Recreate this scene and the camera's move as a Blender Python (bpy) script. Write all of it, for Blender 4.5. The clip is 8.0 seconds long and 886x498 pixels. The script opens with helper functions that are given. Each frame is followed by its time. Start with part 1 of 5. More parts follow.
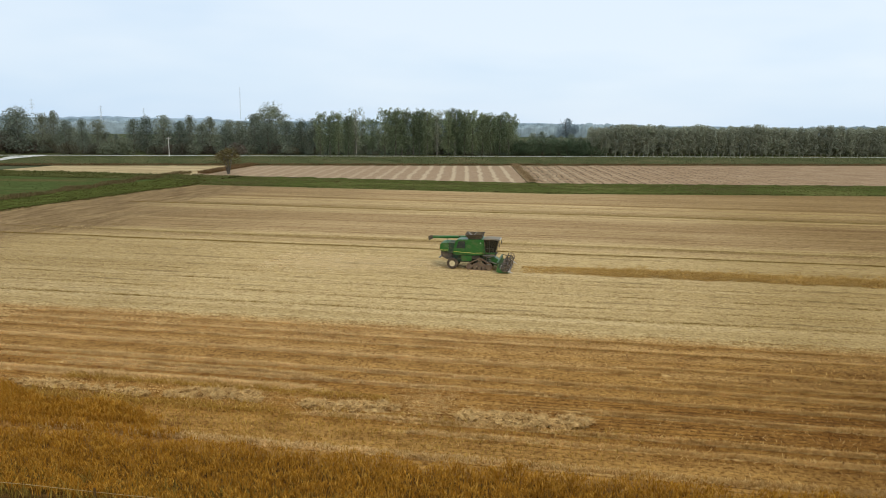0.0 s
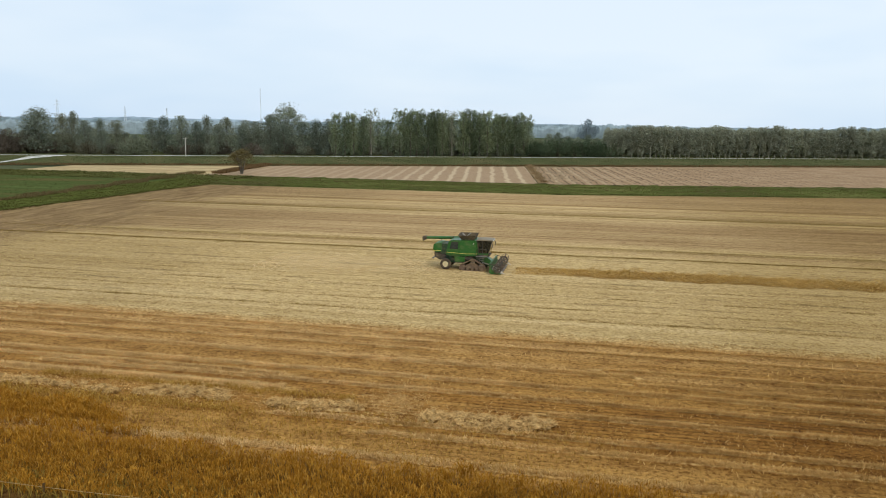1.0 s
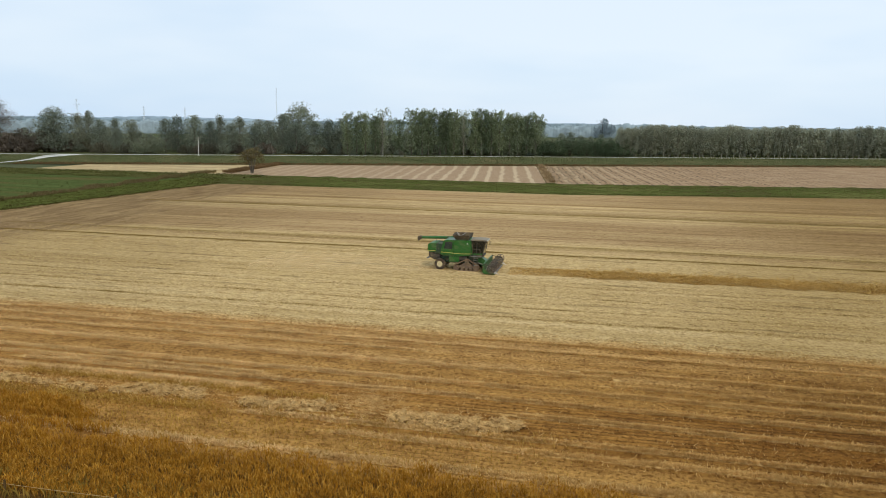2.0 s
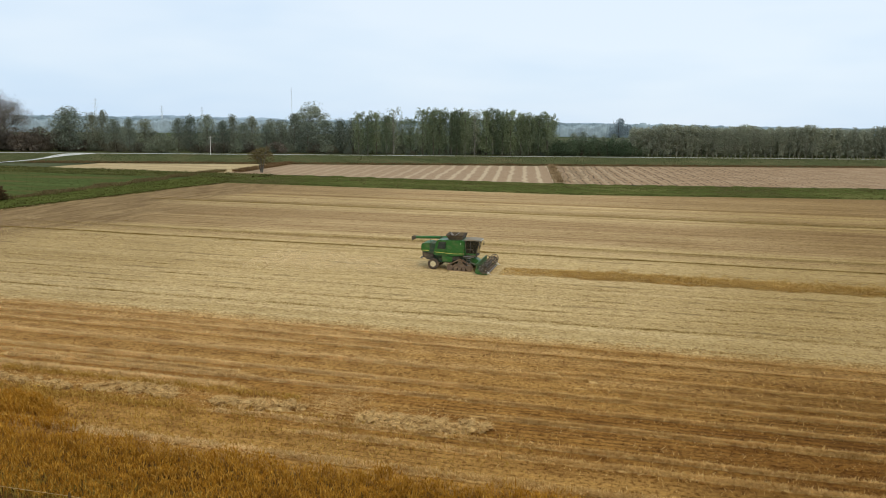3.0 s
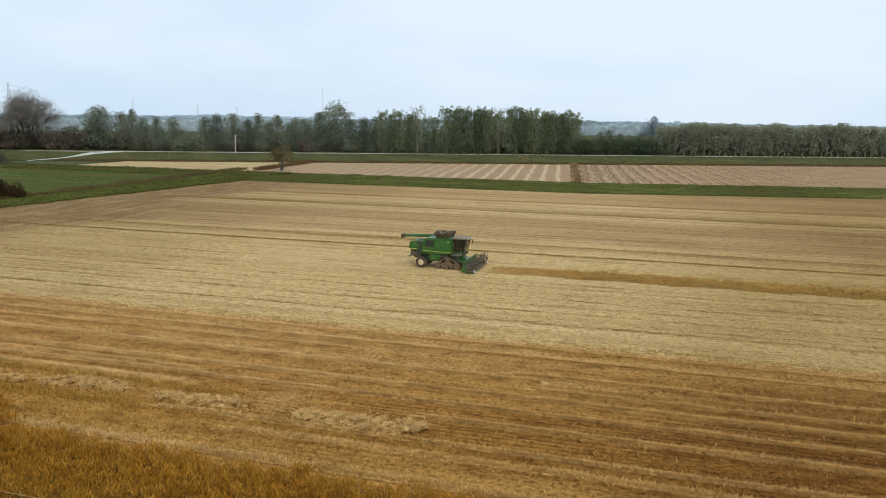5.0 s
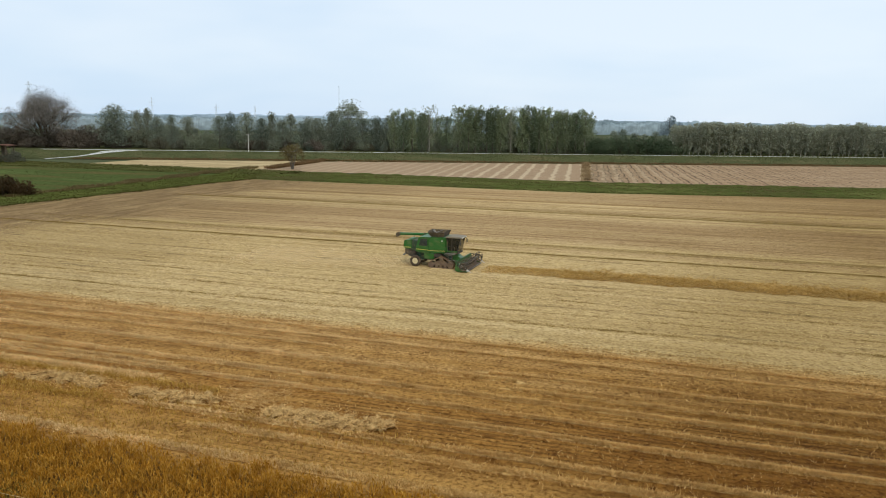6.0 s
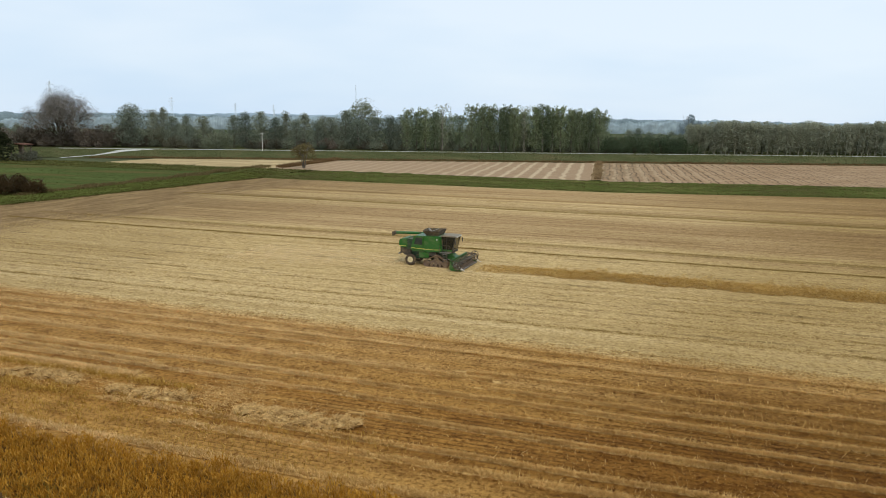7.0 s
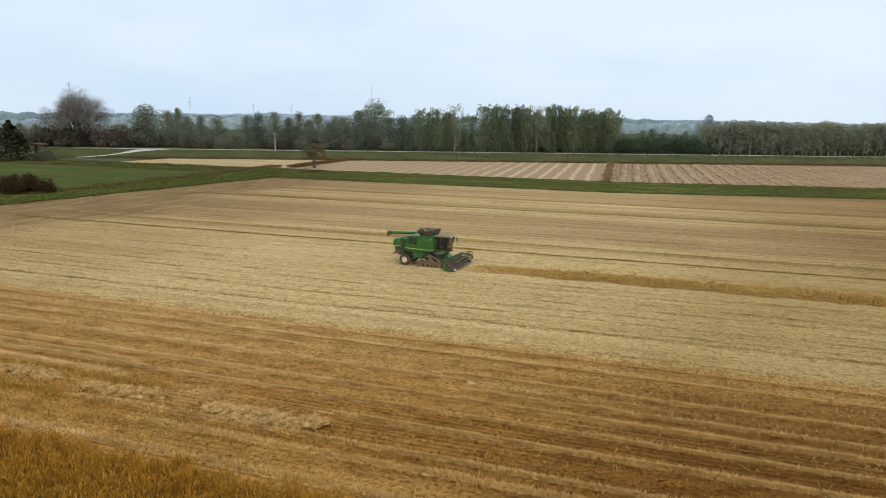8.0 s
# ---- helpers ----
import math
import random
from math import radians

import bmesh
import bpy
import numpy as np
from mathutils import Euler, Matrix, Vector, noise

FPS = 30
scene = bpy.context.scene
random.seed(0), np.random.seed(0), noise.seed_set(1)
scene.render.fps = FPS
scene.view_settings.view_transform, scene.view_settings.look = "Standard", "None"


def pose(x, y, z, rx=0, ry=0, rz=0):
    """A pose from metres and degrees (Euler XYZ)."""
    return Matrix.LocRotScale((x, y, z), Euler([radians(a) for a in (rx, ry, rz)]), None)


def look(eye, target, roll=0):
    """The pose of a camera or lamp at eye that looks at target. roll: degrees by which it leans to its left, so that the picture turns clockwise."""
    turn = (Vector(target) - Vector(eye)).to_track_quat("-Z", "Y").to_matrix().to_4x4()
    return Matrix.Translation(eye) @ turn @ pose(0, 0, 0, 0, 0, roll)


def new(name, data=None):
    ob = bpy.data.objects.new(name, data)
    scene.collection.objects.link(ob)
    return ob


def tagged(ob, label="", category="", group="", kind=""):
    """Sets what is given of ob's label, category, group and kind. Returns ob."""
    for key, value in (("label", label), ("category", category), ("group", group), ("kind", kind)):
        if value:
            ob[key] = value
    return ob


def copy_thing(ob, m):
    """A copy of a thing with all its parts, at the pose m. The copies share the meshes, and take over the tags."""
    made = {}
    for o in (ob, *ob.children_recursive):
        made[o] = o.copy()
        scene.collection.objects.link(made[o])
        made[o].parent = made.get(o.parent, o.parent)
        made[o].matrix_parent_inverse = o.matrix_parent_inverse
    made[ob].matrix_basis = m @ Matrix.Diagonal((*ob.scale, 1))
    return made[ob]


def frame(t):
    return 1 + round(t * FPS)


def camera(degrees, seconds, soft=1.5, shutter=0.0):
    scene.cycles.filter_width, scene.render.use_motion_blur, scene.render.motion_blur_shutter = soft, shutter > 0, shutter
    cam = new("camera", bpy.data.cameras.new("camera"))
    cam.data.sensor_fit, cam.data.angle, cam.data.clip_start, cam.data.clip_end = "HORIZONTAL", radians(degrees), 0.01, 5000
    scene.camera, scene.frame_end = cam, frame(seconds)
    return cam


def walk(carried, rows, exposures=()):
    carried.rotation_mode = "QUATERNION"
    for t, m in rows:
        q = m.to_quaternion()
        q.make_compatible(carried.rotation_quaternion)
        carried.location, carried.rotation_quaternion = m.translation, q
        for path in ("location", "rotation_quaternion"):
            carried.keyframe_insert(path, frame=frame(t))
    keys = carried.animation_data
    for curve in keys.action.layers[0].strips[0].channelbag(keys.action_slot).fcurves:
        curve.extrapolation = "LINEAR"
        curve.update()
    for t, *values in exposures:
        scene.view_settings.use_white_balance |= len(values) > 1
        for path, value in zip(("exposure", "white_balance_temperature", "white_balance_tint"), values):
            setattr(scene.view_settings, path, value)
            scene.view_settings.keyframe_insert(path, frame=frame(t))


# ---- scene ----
# ---- camera ----
cam = camera(60.0, 8.0, soft=1.0)
PATH = [
    (0.0, (11.173, -83.133, 16.247), (-1.938, -7.306, 3.505), 0.62),
    (0.5, (12.973, -82.791, 16.247), (-1.399, -7.185, 3.547), 0.67),
    (1.0, (14.303, -82.503, 16.256), (-0.990, -7.077, 3.568), 0.69),
    (1.5, (15.535, -82.239, 16.298), (-0.619, -6.999, 3.571), 0.67),
    (3.0, (19.296, -81.080, 16.382), (0.610, -6.449, 3.537), 0.73),
    (3.5, (20.489, -80.664, 16.368), (0.983, -6.246, 3.504), 0.71),
    (4.0, (21.790, -80.236, 16.351), (1.351, -6.084, 3.398), 0.73),
    (4.5, (23.009, -79.811, 16.347), (1.725, -5.904, 3.356), 0.68),
    (6.0, (26.743, -78.434, 16.278), (2.869, -5.342, 3.178), 0.70),
    (6.5, (27.906, -77.988, 16.247), (3.125, -5.211, 3.082), 0.74),
    (7.0, (29.219, -77.474, 16.273), (3.510, -5.029, 3.055), 0.64),
    (7.5, (30.417, -76.984, 16.284), (3.857, -4.849, 3.055), 0.57),
    (8.0, (31.665, -76.455, 16.274), (4.228, -4.646, 3.060), 0.63),
]
walk(cam, [(t, look(eye, target, roll)) for t, eye, target, roll in PATH])

# ---- sky and sun: high overcast ----
SUN_ELEV, SUN_ROT = 48.0, 215.0
world = bpy.data.worlds.new("overcast_sky")
scene.world = world
world.use_nodes = True
wn, wl = world.node_tree.nodes, world.node_tree.links
bg = wn["Background"]
sky = wn.new("ShaderNodeTexSky")
sky.sky_type = "NISHITA"
sky.sun_disc = False
sky.sun_elevation, sky.sun_rotation = radians(SUN_ELEV), radians(SUN_ROT)
coord = wn.new("ShaderNodeTexCoord")
stretch = wn.new("ShaderNodeMapping")
stretch.inputs["Scale"].default_value = (1.0, 1.0, 4.0)
cloud = wn.new("ShaderNodeTexNoise")
cloud.inputs["Scale"].default_value, cloud.inputs["Detail"].default_value = 1.6, 4.0
ramp = wn.new("ShaderNodeValToRGB")
ramp.color_ramp.elements[0].position, ramp.color_ramp.elements[0].color = 0.38, (6.9, 8.7, 10.7, 1)
ramp.color_ramp.elements[1].position, ramp.color_ramp.elements[1].color = 0.62, (8.7, 9.9, 11.1, 1)
mix = wn.new("ShaderNodeMix")
mix.data_type = "RGBA"
mix.inputs["Factor"].default_value = 0.9
wl.new(coord.outputs["Generated"], stretch.inputs["Vector"])
wl.new(stretch.outputs["Vector"], cloud.inputs["Vector"])
wl.new(cloud.outputs["Fac"], ramp.inputs["Fac"])
wl.new(sky.outputs["Color"], mix.inputs["A"])
wl.new(ramp.outputs["Color"], mix.inputs["B"])
wl.new(mix.outputs["Result"], bg.inputs["Color"])
bg.inputs["Strength"].default_value = 0.095

sun = new("sun", bpy.data.lights.new("sun", "SUN"))
sun.data.energy, sun.data.angle, sun.data.color = 1.3, radians(16), (1.0, 0.90, 0.74)
sun.matrix_world = pose(0, 0, 80, 90 - SUN_ELEV, 0, SUN_ROT - 180)


# ---- materials ----
def mat(name, rough=0.85, metal=0.0, gloss=0.5):
    m = bpy.data.materials.new(name)
    m.use_nodes = True
    b = m.node_tree.nodes["Principled BSDF"]
    b.inputs["Roughness"].default_value, b.inputs["Metallic"].default_value = rough, metal
    b.inputs["Specular IOR Level"].default_value = gloss
    return m, m.node_tree.nodes, m.node_tree.links, b


def noise_tex(n, l, scale, detail=3.0, stretch=(1, 1, 1), rough=0.55, space="Object"):
    c = n.new("ShaderNodeTexCoord")
    mp = n.new("ShaderNodeMapping")
    mp.inputs["Scale"].default_value = stretch
    t = n.new("ShaderNodeTexNoise")
    t.inputs["Scale"].default_value, t.inputs["Detail"].default_value = scale, detail
    t.inputs["Roughness"].default_value = rough
    l.new(c.outputs[space], mp.inputs["Vector"])
    l.new(mp.outputs["Vector"], t.inputs["Vector"])
    return t.outputs["Fac"]


def ramp_of(n, l, fac, stops):
    r = n.new("ShaderNodeValToRGB")
    e = r.color_ramp.elements
    while len(e) < len(stops):
        e.new(0.5)
    for k, (p, col) in zip(e, stops):
        k.position, k.color = p, (*col, 1)
    l.new(fac, r.inputs["Fac"])
    return r.outputs["Color"]


def mixed(n, l, fac, a, b, blend="MIX"):
    m = n.new("ShaderNodeMix")
    m.data_type, m.blend_type = "RGBA", blend
    for sock, val in (("Factor", fac), ("A", a), ("B", b)):
        if isinstance(val, (int, float)):
            m.inputs[sock].default_value = val
        elif isinstance(val, tuple):
            m.inputs[sock].default_value = (*val, 1)
        else:
            l.new(val, m.inputs[sock])
    return m.outputs["Result"]


def bump_of(n, l, b, height, strength, distance):
    k = n.new("ShaderNodeBump")
    k.inputs["Strength"].default_value, k.inputs["Distance"].default_value = strength, distance
    l.new(height, k.inputs["Height"])
    l.new(k.outputs["Normal"], b.inputs["Normal"])


def smooth(n, l, value, lo, hi):
    r = n.new("ShaderNodeMapRange")
    r.interpolation_type = "SMOOTHSTEP"
    r.inputs["From Min"].default_value, r.inputs["From Max"].default_value = lo, hi
    l.new(value, r.inputs["Value"])
    return r.outputs["Result"]


def maths(n, l, op, a, b=0.0):
    m = n.new("ShaderNodeMath")
    m.operation = op
    for k, v in enumerate((a, b)):
        if isinstance(v, (int, float)):
            m.inputs[k].default_value = v
        else:
            l.new(v, m.inputs[k])
    return m.outputs[0]


def mottled(name, lo, mid, hi, scale, fine, rough=0.9, stretch=(1, 1, 1), bump=0.3, distance=0.05):
    """Two scales of noise between three colours."""
    m, n, l, b = mat(name, rough, gloss=0.0)
    big, small = noise_tex(n, l, scale, 4, stretch), noise_tex(n, l, fine, 3, stretch)
    col = ramp_of(n, l, big, ((0.3, lo), (0.5, mid), (0.7, hi)))
    grain = ramp_of(n, l, small, ((0.3, (0.72, 0.72, 0.72)), (0.7, (1.22, 1.22, 1.22))))
    l.new(mixed(n, l, 1.0, col, grain, "MULTIPLY"), b.inputs["Base Color"])
    bump_of(n, l, b, small, bump, distance)
    return m


TREE_TONES = ((0.0, (0.66, 0.69, 0.70)), (0.4, (0.94, 0.95, 0.94)), (0.75, (1.08, 1.04, 1.00)), (1.0, (1.24, 1.20, 1.12)))


def islands(name, cols, rough=0.8, spread=0.0, tones=((0.0, (0.75, 0.78, 0.75)), (1.0, (1.2, 1.15, 1.1))), thin=0.0):
    """Colour by piece, for leaves and blades; a slow drift over the whole."""
    m, n, l, b = mat(name, rough, gloss=0.04)
    g = n.new("ShaderNodeNewGeometry")
    k = len(cols) - 1
    col = ramp_of(n, l, g.outputs["Random Per Island"], [(i / k, c) for i, c in enumerate(cols)])
    info = n.new("ShaderNodeObjectInfo")
    tone = ramp_of(n, l, info.outputs["Random"], tones)
    if spread:
        drift = noise_tex(n, l, spread, 5, rough=0.7)
        tone = ramp_of(n, l, drift, ((0.30, (0.76, 0.71, 0.64)), (0.48, (0.98, 0.98, 0.97)), (0.70, (1.20, 1.20, 1.20))))
    col = mixed(n, l, 1.0, col, tone, "MULTIPLY")
    l.new(col, b.inputs["Base Color"])
    if thin:
        t, k = n.new("ShaderNodeBsdfTranslucent"), n.new("ShaderNodeMixShader")
        k.inputs["Fac"].default_value = thin
        l.new(col, t.inputs["Color"])
        l.new(b.outputs["BSDF"], k.inputs[1])
        l.new(t.outputs["BSDF"], k.inputs[2])
        l.new(k.outputs["Shader"], n["Material Output"].inputs["Surface"])
    return m


# pale lines of flattened straw on the stubble: y, half width, where it begins and ends along x, how pale
LINES = [(-48.75, 0.30, -16, 40, 0.6), (-46.0, 0.22, 3, 60, 0.8), (-44.5, 0.18, -3, 60, 0.75), (-41.35, 0.24, 12, 60, 0.9), (-39.1, 0.20, -22, 60, 0.8),
         (-36.9, 0.24, -42, 60, 0.95), (-35.2, 0.20, 17, 60, 0.8), (-33.8, 0.24, -42, 17, 1.0), (-32.6, 0.20, 15, 60, 0.85), (-30.9, 0.14, -42, 4, 0.5), (-29.1, 0.18, -42, 60, 0.75),
         (-26.9, 0.14, -42, 60, 0.55), (-38.2, 0.20, -42, -5, 0.7), (-40.7, 0.40, -42, -4, 0.85)]
BROWN, TAN, STRAWY, OLIVE = (0.262, 0.128, 0.028), (0.318, 0.172, 0.046), (0.545, 0.390, 0.170), (0.27, 0.185, 0.066)
DUSTY = (0.395, 0.238, 0.086)
SOIL = (0.110, 0.058, 0.016)
PALE_LINE = (0.620, 0.440, 0.185)
FARBROWN, FARTAN, COVER = (0.345, 0.228, 0.104), (0.405, 0.280, 0.132), (0.474, 0.344, 0.158)


def field_material():
    """Cut cereal field: brown stubble near, pale straw cover in the middle, mixed bands beyond; all runs along x."""
    m, n, l, b = mat("cut_stubble", 0.95, gloss=0.08)
    c = n.new("ShaderNodeTexCoord")
    s = n.new("ShaderNodeSeparateXYZ")
    l.new(c.outputs["Object"], s.inputs["Vector"])
    wob = noise_tex(n, l, 0.045, 2, (1, 0.6, 1))
    fuzz = noise_tex(n, l, 1.7, 4, (0.3, 1, 1), 0.65)
    y = maths(n, l, "ADD", s.outputs["Y"], maths(n, l, "MULTIPLY", maths(n, l, "SUBTRACT", wob, 0.5), 1.0))
    yl = maths(n, l, "ADD", s.outputs["Y"], maths(n, l, "MULTIPLY", maths(n, l, "SUBTRACT", wob, 0.5), 0.5))
    yl = maths(n, l, "ADD", yl, maths(n, l, "MULTIPLY", maths(n, l, "SUBTRACT", noise_tex(n, l, 2.2, 4, (0.5, 1, 1), 0.65), 0.5), 0.30))
    y = maths(n, l, "ADD", y, maths(n, l, "MULTIPLY", maths(n, l, "SUBTRACT", fuzz, 0.5), 1.5))
    y = maths(n, l, "ADD", y, maths(n, l, "MULTIPLY", maths(n, l, "SUBTRACT", noise_tex(n, l, 0.4, 3, (0.5, 1, 1)), 0.5), 1.3))

    def across(lo, hi, stops):
        r = n.new("ShaderNodeMapRange")
        r.inputs["From Min"].default_value, r.inputs["From Max"].default_value = lo, hi
        l.new(y, r.inputs["Value"])
        return ramp_of(n, l, r.outputs["Result"], [((p - lo) / (hi - lo), col) for p, col in stops])

    near = across(-57.0, -20.0, [(-57.0, SOIL), (-50.8, SOIL), (-50.0, TAN), (-46.2, TAN), (-45.0, BROWN), (-41.6, BROWN), (-40.9, TAN), (-40.5, BROWN), (-38.8, BROWN), (-37.9, TAN), (-35.6, TAN), (-34.6, TAN),
                                 (-33.4, DUSTY), (-31.4, TAN), (-29.0, DUSTY), (-26.0, DUSTY), (-24.0, STRAWY)])
    near = mixed(n, l, smooth(n, l, noise_tex(n, l, 0.16, 4, (0.25, 1, 1), 0.65), 0.54, 0.72), near, TAN)
    chaffy = maths(n, l, "MULTIPLY", smooth(n, l, s.outputs["X"], 24.0, -14.0), smooth(n, l, s.outputs["Y"], -44.0, -32.0))
    near = mixed(n, l, maths(n, l, "MULTIPLY", chaffy, 0.3), near, (0.350, 0.205, 0.078))
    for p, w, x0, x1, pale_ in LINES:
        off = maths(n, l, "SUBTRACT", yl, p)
        near_shade = maths(n, l, "MULTIPLY", smooth(n, l, off, -1.3, -0.3), smooth(n, l, off, 0.1, -0.3))    # shade of the straw ridge's near side, put into the colour
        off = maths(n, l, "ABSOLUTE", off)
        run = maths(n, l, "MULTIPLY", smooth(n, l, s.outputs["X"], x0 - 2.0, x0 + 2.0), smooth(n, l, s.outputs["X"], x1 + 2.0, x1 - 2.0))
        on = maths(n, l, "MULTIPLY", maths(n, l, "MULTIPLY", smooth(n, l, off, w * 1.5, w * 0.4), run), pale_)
        near = mixed(n, l, maths(n, l, "MULTIPLY", maths(n, l, "MULTIPLY", near_shade, run), 0.38 * pale_), near, (0.205, 0.097, 0.021))
        near = mixed(n, l, on, near, PALE_LINE)
    far = across(8.0, 102.0, [(8, COVER), (11.9, COVER), (12.9, OLIVE), (13.9, COVER), (17.4, FARTAN), (19.5, OLIVE), (20.6, COVER), (24, FARTAN), (28, FARBROWN), (34, FARTAN), (38, FARBROWN),
                              (46, FARBROWN), (49, FARTAN), (50.5, COVER), (52.5, FARTAN), (54.2, (0.53, 0.39, 0.19)), (55.6, OLIVE), (61, FARTAN), (66, COVER), (68, FARTAN), (70.5, (0.51, 0.37, 0.175)),
                              (73, (0.27, 0.165, 0.06)), (76, FARTAN), (86, FARBROWN), (93, FARTAN), (100, FARBROWN)])
    wide = noise_tex(n, l, 0.33, 3, (0.02, 1, 1), 0.6)
    pale = ramp_of(n, l, wide, ((0.30, (0.395, 0.275, 0.116)), (0.5, (0.468, 0.336, 0.152)), (0.7, (0.51, 0.376, 0.184))))
    col = mixed(n, l, smooth(n, l, y, -26.0, -24.4), near, pale)
    col = mixed(n, l, smooth(n, l, y, 9.0, 15.0), col, far)
    thin = noise_tex(n, l, 0.95, 3, (0.03, 1, 1), 0.6)
    line = ramp_of(n, l, thin, ((0.36, (0.72, 0.66, 0.57)), (0.50, (1.0, 1.0, 1.0)), (0.66, (1.14, 1.16, 1.18))))
    col = mixed(n, l, mixed(n, l, smooth(n, l, y, 10.0, 20.0), (0.4, 0.4, 0.4), (0.9, 0.9, 0.9)), col, line, "MULTIPLY")
    # broken dark seams between passes in the straw cover
    seam = maths(n, l, "SINE", maths(n, l, "MULTIPLY", y, 6.283 / 4.7))
    gaps = smooth(n, l, noise_tex(n, l, 0.22, 4, (0.35, 1, 1), 0.7), 0.47, 0.60)
    inner = maths(n, l, "MULTIPLY", smooth(n, l, y, -22.5, -21.0), smooth(n, l, y, 15.0, 12.0))
    seam = maths(n, l, "MULTIPLY", maths(n, l, "MULTIPLY", smooth(n, l, seam, 0.86, 0.97), gaps), inner)
    col = mixed(n, l, maths(n, l, "MULTIPLY", seam, 0.62), col, (0.20, 0.135, 0.055))
    # soil between the drilled rows of the brown stubble
    rows = maths(n, l, "SINE", maths(n, l, "MULTIPLY", maths(n, l, "ADD", s.outputs["Y"], maths(n, l, "MULTIPLY", wob, 0.5)), 6.283 / 0.45))
    rows = maths(n, l, "MULTIPLY", smooth(n, l, rows, 0.25, 0.85), smooth(n, l, noise_tex(n, l, 0.14, 3, (0.3, 1, 1)), 0.34, 0.54))
    rows = maths(n, l, "MULTIPLY", maths(n, l, "MULTIPLY", rows, smooth(n, l, y, -33.0, -37.0)), smooth(n, l, s.outputs["X"], -2.0, 10.0))
    col = mixed(n, l, maths(n, l, "MULTIPLY", rows, 0.7), col, (0.120, 0.056, 0.013))
    clump = noise_tex(n, l, 1.9, 3, (0.6, 1, 1), 0.6)
    spot = ramp_of(n, l, clump, ((0.32, (0.60, 0.52, 0.40)), (0.44, (1, 1, 1)), (0.70, (1.18, 1.19, 1.20))))
    col = mixed(n, l, 0.8, col, spot, "MULTIPLY")
    tuft = ramp_of(n, l, noise_tex(n, l, 0.85, 3, (0.45, 1, 1), 0.6), ((0.34, (0.77, 0.71, 0.63)), (0.50, (1, 1, 1)), (0.68, (1.12, 1.13, 1.14))))
    col = mixed(n, l, smooth(n, l, y, -22.5, -25.5), col, mixed(n, l, 1.0, col, tuft, "MULTIPLY"))
    grain = noise_tex(n, l, 5.0, 3, (0.8, 0.8, 1), 0.65)
    fleck = ramp_of(n, l, grain, ((0.36, (0.50, 0.40, 0.26)), (0.46, (0.95, 0.94, 0.92)), (0.64, (1.34, 1.36, 1.38))))
    col = mixed(n, l, mixed(n, l, smooth(n, l, y, -25.0, -22.0), (0.92, 0.92, 0.92), (0.58, 0.58, 0.58)), col, fleck, "MULTIPLY")
    turn = noise_tex(n, l, 0.30, 4, (1.6, 0.35, 1), 0.65)
    head = ramp_of(n, l, turn, ((0.32, (0.200, 0.126, 0.054)), (0.5, (0.282, 0.187, 0.085)), (0.68, (0.385, 0.270, 0.128))))
    lane = maths(n, l, "SINE", maths(n, l, "MULTIPLY", maths(n, l, "ADD", s.outputs["X"], maths(n, l, "MULTIPLY", noise_tex(n, l, 0.05, 3), 9.0)), 6.283 / 2.9))
    lane = maths(n, l, "MULTIPLY", smooth(n, l, lane, 0.35, 0.95), smooth(n, l, noise_tex(n, l, 0.24, 4, (1.4, 0.5, 1), 0.7), 0.44, 0.58))
    head = mixed(n, l, maths(n, l, "MULTIPLY", lane, 0.8), head, (0.175, 0.105, 0.040))
    edge = maths(n, l, "ADD", s.outputs["X"], maths(n, l, "MULTIPLY", maths(n, l, "SUBTRACT", wob, 0.5), 40.0))
    col = mixed(n, l, smooth(n, l, edge, -56.0, -70.0), col, mixed(n, l, 0.75, head, fleck, "MULTIPLY"))
    # darkens both x ends: lens fall-off put into the colour, with thinner straw eastward
    falloff_x = maths(n, l, "ADD", s.outputs["X"], maths(n, l, "MULTIPLY", maths(n, l, "SUBTRACT", wob, 0.5), 50.0))
    col = mixed(n, l, smooth(n, l, falloff_x, 6.0, 58.0), col, mixed(n, l, 1.0, col, (0.68, 0.635, 0.52), "MULTIPLY"))
    col = mixed(n, l, smooth(n, l, falloff_x, -22.0, -50.0), col, mixed(n, l, 1.0, col, (0.80, 0.785, 0.75), "MULTIPLY"))
    # near east darkened further: fall-off in the colour, and barer stubble
    bare = maths(n, l, "MULTIPLY", smooth(n, l, falloff_x, 14.0, 44.0), smooth(n, l, y, -26.0, -33.0))
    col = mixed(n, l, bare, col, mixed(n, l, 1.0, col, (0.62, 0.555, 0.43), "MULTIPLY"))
    col = mixed(n, l, 1.0, col, (1.03, 0.995, 0.97), "MULTIPLY")
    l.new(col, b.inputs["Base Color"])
    bump_of(n, l, b, grain, 0.5, 0.06)
    return m


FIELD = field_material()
GRASS = mottled("rough_grass", (0.082, 0.068, 0.028), (0.082, 0.096, 0.025), (0.142, 0.138, 0.044), 0.085, 1.6, stretch=(0.4, 1.5, 1), bump=0.6, distance=0.2)
MEADOW = mottled("green_meadow", (0.124, 0.097, 0.037), (0.074, 0.094, 0.029), (0.100, 0.123, 0.039), 0.06, 1.2, stretch=(0.45, 1.6, 1), bump=0.3)
MARGIN = mottled("weedy_turf", (0.053, 0.053, 0.018), (0.078, 0.083, 0.024), (0.105, 0.090, 0.035), 0.16, 1.6, stretch=(0.5, 1.4, 1), bump=0.6, distance=0.2)
TAN_WEEDS = mottled("tan_weeds", (0.19, 0.125, 0.06), (0.26, 0.175, 0.09), (0.31, 0.215, 0.115), 0.3, 2.0, bump=0.6, distance=0.2)
